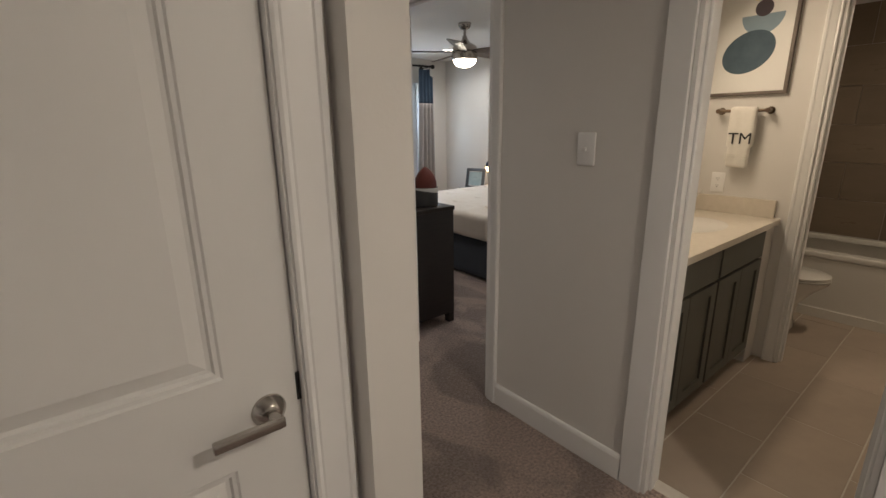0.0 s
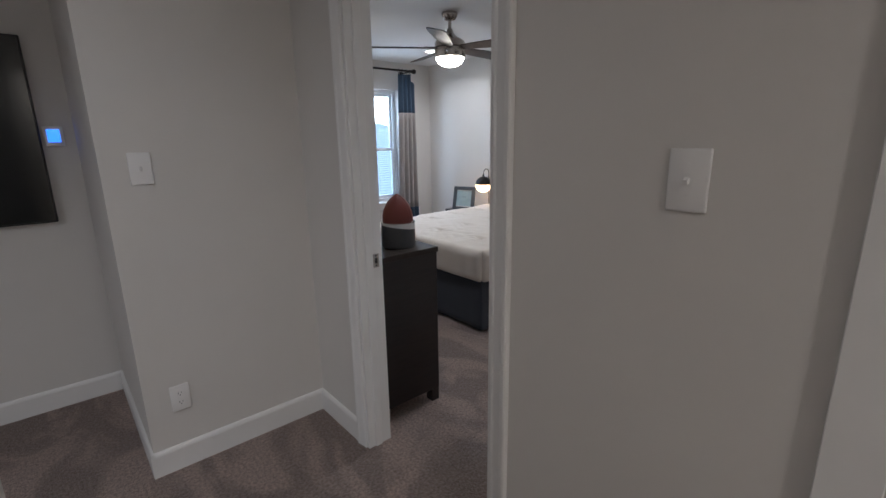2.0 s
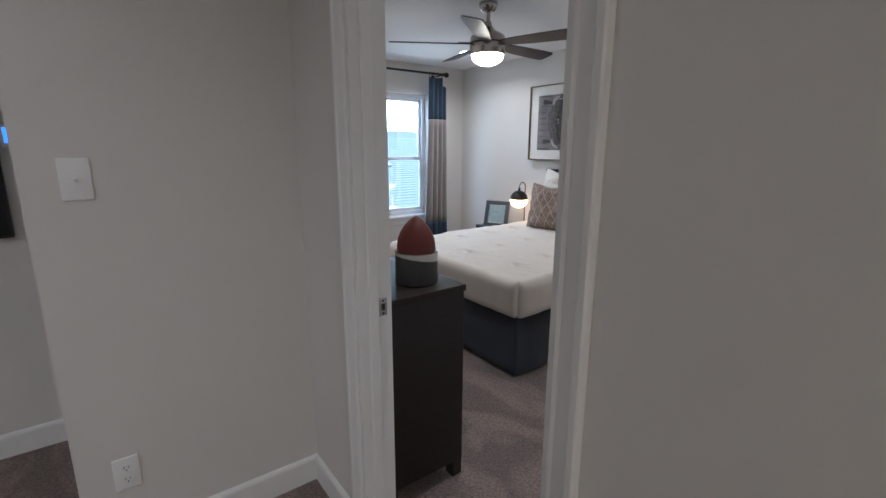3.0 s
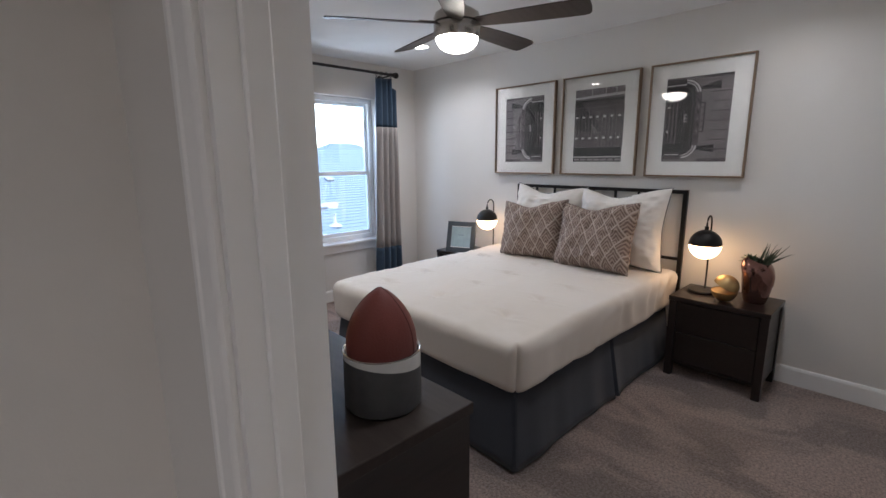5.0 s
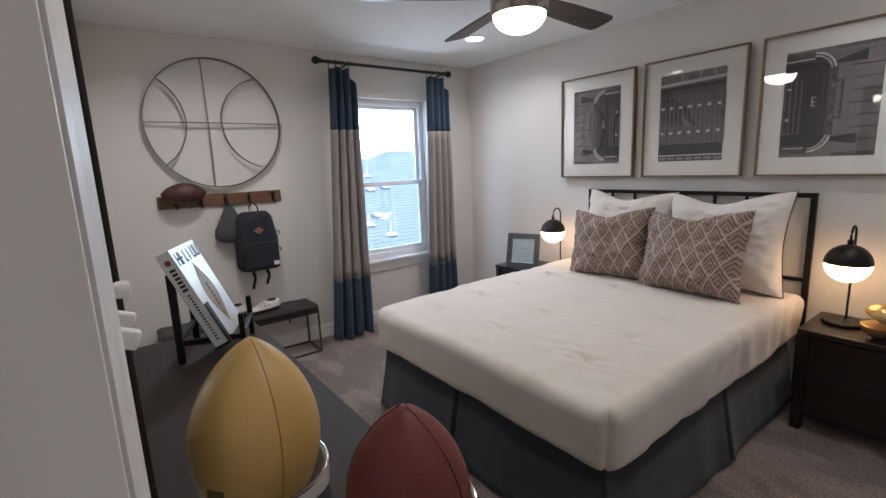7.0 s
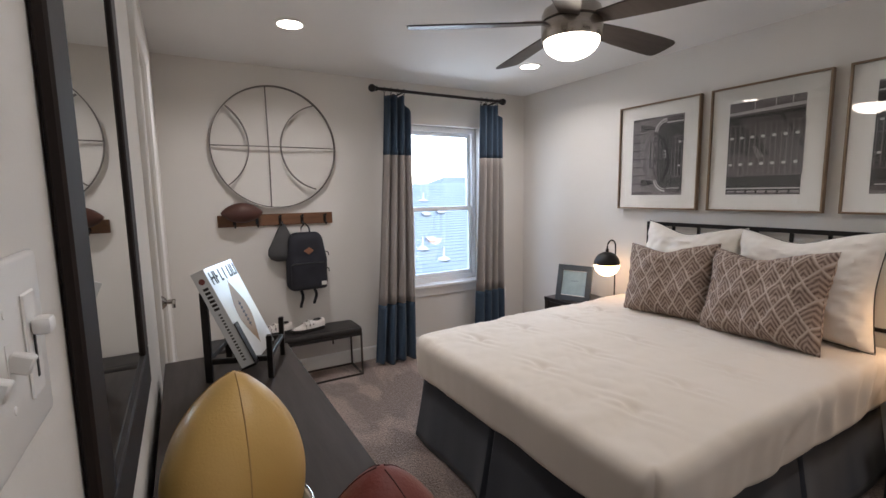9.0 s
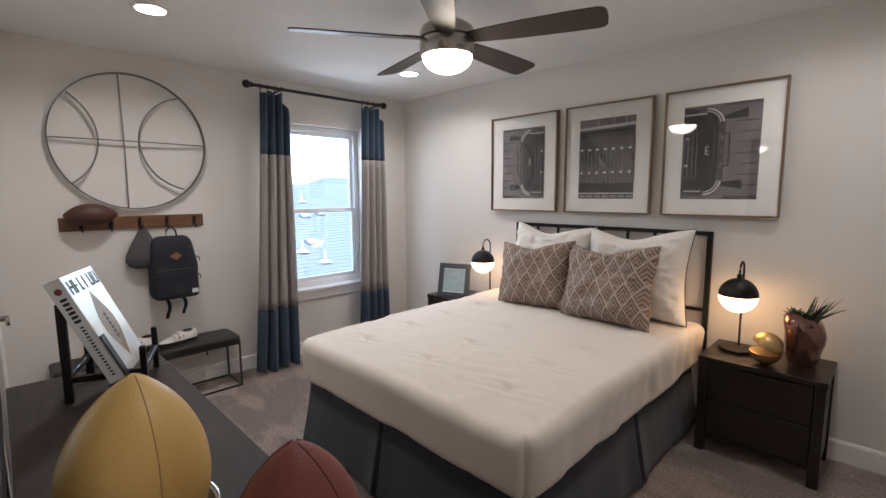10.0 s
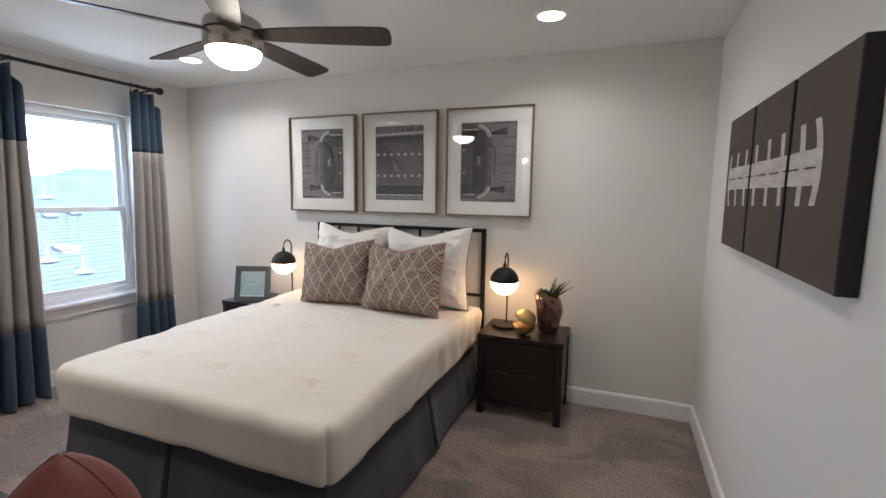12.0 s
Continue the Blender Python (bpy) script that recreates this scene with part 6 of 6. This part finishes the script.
boxes("back_splash", [(1.475, 1.262, 0.886, 2.948, 1.281, 0.990)], M_QUARTZ, ct, bevel=0.002)
bm = bmesh.new()
lathe(bm, [(1.0, 0.0012), (0.97, 0.002), (0.92, 0.0008), (0.0, 0.0006)], 48, pose(2.42, 0.98, 0.886) @ Matrix.Diagonal((0.25, 0.18, 1, 1)))
part("sink", bm, M_PORCELAIN, ct, "white oval sink", smooth=True)
fc = thing("faucet", pose(2.42, 1.205, 0.886), "satin brass faucet behind the sink", "faucet")
bm = bmesh.new()
tube(bm, [(0, 0, 0), (0, 0, 0.13), (0, -0.03, 0.165), (0, -0.08, 0.165), (0, -0.11, 0.145)], 0.011, 12)
part("spout", bm, M_BRASS, fc, smooth=True)
for x in (-0.1, 0.1):
    bm = bmesh.new()
    lathe(bm, [(0.022, 0), (0.022, 0.012), (0.012, 0.02), (0.012, 0.05), (0, 0.052)], 20, pose(x, 0, 0))
    box(bm, x - 0.006, -0.05, 0.045, x + 0.006, 0.01, 0.056, bevel=0.002)
    part("handle", bm, M_BRASS, fc, smooth=True)
jar = thing("flower_jar", pose(2.78, 1.135, 0.886), "small jar of cream dried flowers on the counter", "jar")
bm = bmesh.new()
lathe(bm, [(0, 0), (0.032, 0), (0.036, 0.03), (0.028, 0.065), (0.022, 0.075), (0, 0.07)], 24)
part("pot", bm, M_PORCELAIN, jar, smooth=True)
random.seed(9)
for k in range(16):
    bm = bmesh.new()
    m = pose(0, 0, 0.068) @ pose(0, 0, 0, random.uniform(-38, 38), random.uniform(-38, 38), random.uniform(0, 360))
    leaf(bm, m, random.uniform(0.05, 0.12), 0.008, 0.2)
    part("petal", bm, M_SHAM if k % 3 else M_BRASS, jar)

bart = thing("bathroom_picture", wall_frame((2.95, 0.985, 1.960), (-1, 0)), "abstract blue shapes print in a grey wood frame", "picture")
M_GREYWOOD = material("grey_wood_frame", (0.17, 0.135, 0.11), 0.5, second=(0.11, 0.085, 0.07), scale=8, stretch=(6, 6, 1))
a, b, t = 0.218, 0.376, 0.018
for z0, z1 in ((-b, -b + t), (b - t, b)):
    boxes("frame_rail", [(-a, -0.026, z0, a, 0, z1)], M_GREYWOOD, bart, bevel=0.002)
for x0, x1 in ((-a, -a + t), (a - t, a)):
    boxes("frame_side", [(x0, -0.026, -b + t, x1, 0, b - t)], M_GREYWOOD, bart, bevel=0.002)
boxes("mat", [(-a + t, -0.012, -b + t, a - t, -0.002, b - t)], M_MAT, bart)
bm = bmesh.new()
bmesh.ops.create_circle(bm, cap_ends=True, radius=1, segments=48, matrix=pose(-0.005, -0.0124, -0.140, 90, 0, 0) @ pose(0, 0, 0, 0, 0, 28) @ Matrix.Diagonal((0.138, 0.108, 1, 1)))
part("blue_oval", bm, material("slate_blue_wash", (0.085, 0.125, 0.16), 0.8, second=(0.05, 0.08, 0.105), scale=8), bart)
bm = bmesh.new()
bm.faces.new([bm.verts.new((0.045 + 0.105 * math.cos(radians(x)), -0.0122, 0.052 + 0.105 * math.sin(radians(x)))) for x in range(180, 361, 10)])
part("pale_bowl", bm, material("pale_blue_wash", (0.28, 0.36, 0.42), 0.8, second=(0.22, 0.30, 0.36), scale=8), bart)
bm = bmesh.new()
bmesh.ops.create_circle(bm, cap_ends=True, radius=0.044, segments=32, matrix=pose(0.045, -0.0128, 0.085, 90, 0, 0))
part("dark_disc", bm, material("plum_wash", (0.075, 0.06, 0.07), 0.8), bart)
bm = bmesh.new()
bmesh.ops.create_circle(bm, cap_ends=True, radius=0.024, segments=32, matrix=pose(0.008, -0.0126, 0.152, 90, 0, 0))
part("yellow_disc", bm, material("ochre_wash", (0.62, 0.46, 0.14), 0.8), bart)

tb = thing("towel_bar", wall_frame((2.95, 0.955, 1.497), (-1, 0)), "bronze towel bar on the bathroom wall", "towel bar")
bm = bmesh.new()
tube(bm, [(-0.135, -0.055, 0), (0.130, -0.055, 0)], 0.009, 12)
part("bar", bm, M_BRONZE, tb, smooth=True)
for x in (-0.13, 0.125):
    bm = bmesh.new()
    lathe(bm, [(0, 0.066), (0.013, 0.066), (0.014, 0.05), (0.012, 0.012), (0.021, 0.006), (0.021, 0)], 20, pose(x, 0, 0, 90))
    part("post", bm, M_BRONZE, tb, smooth=True)
M_TOWEL = material("white_terry", (0.80, 0.77, 0.71), 1.0, second=(0.75, 0.72, 0.66), scale=40, bump=0.8, bump_scale=350, bump_dist=0.002, sheen=0.3, spec=0.1)
tw = thing("hand_towel", wall_frame((2.95, 0.945, 1.497), (-1, 0)), "white hand towel lettered TM folded over the bar", "towel")
bm = bmesh.new()
rounded(bm, -0.070, -0.078, -0.325, 0.068, -0.036, 0.022, 0.014, (16, 6, 30),
        lambda p: p + Vector((0.010 * noise.noise(Vector((p.z * 5, 1, 0))) - 0.012 * (p.z < -0.2) * p.x / 0.07, 0.006 * noise.noise(Vector((p.x * 30, p.z * 4, 2))), 0.006 * noise.noise(Vector((p.x * 9, 0, 7))))))
cloth = part("cloth", bm, M_TOWEL, tw, smooth=True)
bm = bmesh.new()
for z in (-0.248, -0.262, -0.276):
    box(bm, -0.066, -0.0815, z, 0.064, -0.074, z + 0.004, bevel=0.001)
part("woven_bands", bm, M_TOWEL, cloth)
tx = bpy.data.curves.new("lettering", "FONT")
tx.body, tx.size, tx.extrude, tx.align_x = "TM", 0.092, 0.0012, "CENTER"
lt = new("lettering", tx)
lt.data.materials.append(M_PRINTINK)
lt.parent = cloth
lt.matrix_local = pose(0.004, -0.0835, -0.188, 90, 0, 0)
tagged(lt, "dark embroidered letters TM")
outlet((2.95, 1.052, 1.070), (-1, 0), "white duplex outlet over the vanity counter")

# bar light added above the counter, out of sight from the hall
vl = thing("added_vanity_light", pose(2.25, 1.283, 2.02), "unseen bar light with frosted shades added over the vanity", "wall lamp")
boxes("backplate", [(-0.30, -0.022, -0.04, 0.30, 0, 0.04)], M_BRONZE, vl, bevel=0.003)
for x in (-0.22, 0, 0.22):
    bm = bmesh.new()
    lathe(bm, [(0.028, 0.04), (0.045, -0.02), (0.055, -0.09), (0.052, -0.09), (0.040, -0.02), (0.0, 0.036)], 24, pose(x, -0.085, 0))
    part("shade", bm, M_WHITEPLASTIC, vl, smooth=True)
    bm = bmesh.new()
    tube(bm, [(x, -0.02, 0.0), (x, -0.085, 0.02), (x, -0.085, 0.042)], 0.008, 8)
    part("arm", bm, M_BRONZE, vl, smooth=True)

wc = thing("toilet", pose(3.60, 0.80, 0), "white porcelain toilet with closed lid beside the tub", "toilet")
bm = bmesh.new()
prof = [(0, 0), (0.115, 0), (0.120, 0.02), (0.100, 0.10), (0.105, 0.20), (0.150, 0.30), (0.185, 0.36), (0.190, 0.385), (0, 0.385)]
lathe(bm, prof, 40)
for v in bm.verts:
    s = 1.0 + 0.45 * max(0, v.co.z - 0.05) / 0.33
    v.co.y = v.co.y * s - 0.02
part("bowl", bm, M_PORCELAIN, wc, smooth=True)
for nm, z0, z1 in (("seat", 0.388, 0.402), ("lid", 0.406, 0.424)):
    bm = bmesh.new()
    lathe(bm, [(0, z0), (0.97, z0), (1.0, z0 + 0.004), (1.0, z1 - 0.006), (0.95, z1), (0, z1 + 0.004)], 48, pose(0, -0.03, 0) @ Matrix.Diagonal((0.19, 0.265, 1, 1)))
    part(nm, bm, M_PORCELAIN, wc, smooth=True)
bm = bmesh.new()
box(bm, -0.21, 0.24, 0.38, 0.21, 0.475, 0.76, bevel=0.025, seg=3)
part("tank", bm, M_PORCELAIN, wc, smooth=True)
bm = bmesh.new()
box(bm, -0.22, 0.23, 0.762, 0.22, 0.478, 0.80, bevel=0.012, seg=3)
part("tank_lid", bm, M_PORCELAIN, wc, smooth=True)

tub = thing("bathtub", pose(3.985, -0.745, 0), "white alcove bathtub with a stepped apron", "bathtub")
boxes("apron", [(0.0, 0.002, 0.0, 0.035, 2.024, 0.455)], M_PORCELAIN, tub, bevel=0.006)
boxes("apron_foot", [(-0.014, 0.002, 0.0, -0.001, 2.024, 0.075)], M_PORCELAIN, tub, bevel=0.004)
bm = bmesh.new()
box(bm, -0.012, 0.002, 0.456, 0.085, 2.024, 0.500, bevel=0.012, seg=3)
box(bm, 0.685, 0.002, 0.456, 0.762, 2.024, 0.500, bevel=0.012, seg=3)
box(bm, 0.085, 0.002, 0.456, 0.685, 0.085, 0.500, bevel=0.006)
box(bm, 0.085, 1.941, 0.456, 0.685, 2.024, 0.500, bevel=0.006)
part("rim", bm, M_PORCELAIN, tub)
bm = bmesh.new()
rounded(bm, 0.06, 0.06, 0.08, 0.71, 1.966, 0.14, 0.02, (8, 16, 2))
part("basin_floor", bm, M_PORCELAIN, tub, smooth=True)

# ---- beyond the window ----
M_SHINGLE = material("grey_blue_shingle", (0.045, 0.062, 0.075), 0.9, second=(0.034, 0.048, 0.059), scale=9, stretch=(1, 1, 2.5), contrast=0.5, bump=0.6, bump_scale=30, bump_dist=0.006, vary=0.0)
M_STUCCO = material("pale_stucco", (0.50, 0.47, 0.43), 0.9, second=(0.45, 0.42, 0.38), scale=4, bump=0.3, bump_scale=60)
M_VENT = material("roof_vent_metal", (0.11, 0.12, 0.13), 0.6, metal=0.3)
M_FLASH = material("pale_flashing", (0.13, 0.14, 0.145), 0.6, metal=0.2)
GZ = -3.2
gd = bmesh.new()
box(gd, -400, 5.9, GZ - 0.2, 400, 900, GZ)
structure(part("ground", gd, material("dry_lawn", (0.10, 0.11, 0.06), 1.0, second=(0.16, 0.14, 0.09), scale=0.6, bump=0.6, bump_scale=12, bump_dist=0.02)), "dry lawn between the houses", "ground")


def roof_slope(bm, p0, p1, q0, q1, courses):
    """Stepped shingle courses on the slope between the eave p0-p1 and the ridge q0-q1."""
    p0, p1, q0, q1 = (Vector(v) for v in (p0, p1, q0, q1))
    n = (p1 - p0).cross(q0 - p0).normalized()
    if n.z < 0:
        n = -n
    for k in range(courses):
        t0, t1 = k / courses, min(1, (k + 1.15) / courses)
        a, b, c, d = p0.lerp(q0, t0), p1.lerp(q1, t0), p1.lerp(q1, t1), p0.lerp(q0, t1)
        vs = [bm.verts.new(v) for v in (a + n * 0.014, b + n * 0.014, c + n * 0.004, d + n * 0.004, a, b)]
        bm.faces.new(vs[:4])
        bm.faces.new((vs[0], vs[1], vs[5], vs[4]))


def house(x0, x1, y0, eave, ridge, depth, hip, label):
    ob = thing("neighbour_house", pose((x0 + x1) / 2, y0, GZ), label, "house", "houses across the yard")
    w = (x1 - x0) / 2
    e, r = eave - GZ, ridge - GZ
    boxes("wall", [(-w + 0.4, 0.4, 0, w - 0.4, 2 * depth - 0.4, e)], M_STUCCO, ob)
    bm = bmesh.new()
    roof_slope(bm, (-w, 0, e), (w, 0, e), (-w + hip, depth, r), (w - hip, depth, r), 44)
    roof_slope(bm, (w, 2 * depth, e), (-w, 2 * depth, e), (w - hip, depth, r), (-w + hip, depth, r), 10)
    roof_slope(bm, (-w, 2 * depth, e), (-w, 0, e), (-w + hip, depth, r), (-w + hip, depth, r), 20)
    roof_slope(bm, (w, 0, e), (w, 2 * depth, e), (w - hip, depth, r), (w - hip, depth, r), 20)
    roof = part("roof", bm, M_SHINGLE, ob, "grey shingle hip roof")
    return ob, roof, lambda x, t: Vector((x - (x0 + x1) / 2, depth * t, e + (r - e) * t))


h1, roof1, on1 = house(-9.0, 33.0, 11.0, -1.05, 1.85, 8.6, 0.5, "stucco house with a broad grey shingle roof")
slope = math.degrees(math.atan2(1.85 + 1.05, 8.6))
for x, t in ((8.93, 0.593), (9.59, 0.61), (8.06, 0.364)):
    bm = bmesh.new()
    m = Matrix.Translation(on1(x, t)) @ pose(0, 0, 0, slope, 0, 0)
    box(bm, -0.15, -0.13, 0.02, 0.15, 0.13, 0.11, bevel=0.02, m=m)
    part("roof_vent", bm, M_VENT, roof1)
for x, t in ((7.51, 0.307), (7.80, 0.225), (9.58, 0.758)):
    bm = bmesh.new()
    lathe(bm, [(0.20, 0.0), (0.14, 0.05), (0.05, 0.09), (0.035, 0.12), (0.035, 0.36), (0, 0.36)], 16, Matrix.Translation(on1(x, t)))
    part("pipe_vent", bm, M_FLASH, roof1, "pale pipe vent with flashing", smooth=True)
house(11.8, 21.0, 22.0, 0.6, 2.42, 4.2, 3.8, "far house with a grey hip roof")
house(3.0, 14.0, 22.0, 0.6, 2.40, 4.2, 3.6, "far house with a low grey hip roof")

# ---- floor and wall tiles, piece by piece ----
bath_floor = structure(boxes("bathroom_floor", [(1.40, -0.75, -0.12, 4.75, 1.283, 0.0)], M_GROUT), "taupe rectangular floor tiles with pale grout", "floor")
tile_meshes = {}


def tile_piece(name, sx, sy, sz, loc, mat, parent):
    key = (name, round(sx, 3), round(sy, 3), round(sz, 3))
    if key not in tile_meshes:
        bm = bmesh.new()
        box(bm, 0, 0, 0, sx, sy, sz, bevel=0.0015)
        me = bpy.data.meshes.new(name)
        bm.to_mesh(me)
        bm.free()
        me.materials.append(mat)
        tile_meshes[key] = me
    ob = new(name, tile_meshes[key])
    ob.location = loc
    ob.parent = parent


J = 0.0055
y, row = -0.528, 0
while y < 1.283:
    x = 1.766 - 0.601 + (0.30 if row % 2 else 0.0)
    while x < 3.985:
        a0, a1 = max(x, 1.402), min(x + 0.601 - J, 3.985)
        b0, b1 = max(y, -0.75), min(y + 0.304 - J, 1.283)
        if a1 - a0 > 0.01:
            tile_piece("tile", a1 - a0, b1 - b0, 0.006, (a0, b0, -0.004), M_TILE, bath_floor)
        x += 0.601
    y += 0.304
    row += 1
surround = structure(boxes("trim_8", [(4.738, -0.75, 0.50, 4.75, 1.283, 2.30), (3.985, 1.271, 0.50, 4.738, 1.283, 2.30)], M_GROUT), "brown tile surround over the tub", "wall tiles")
for r in range(6):
    for c in range(4):
        y0 = -0.75 + 0.60 * c - (0.3 if r % 2 else 0)
        b0, b1 = max(y0, -0.75), min(y0 + 0.597, 1.270)
        if b1 - b0 > 0.02:
            tile_piece("wall_tile", 0.008, b1 - b0, 0.297, (4.731, b0, 0.502 + 0.300 * r), M_WALLTILE, surround)
    tile_piece("wall_tile", 0.745, 0.008, 0.297, (3.987, 1.264, 0.502 + 0.300 * r), M_WALLTILE, surround)
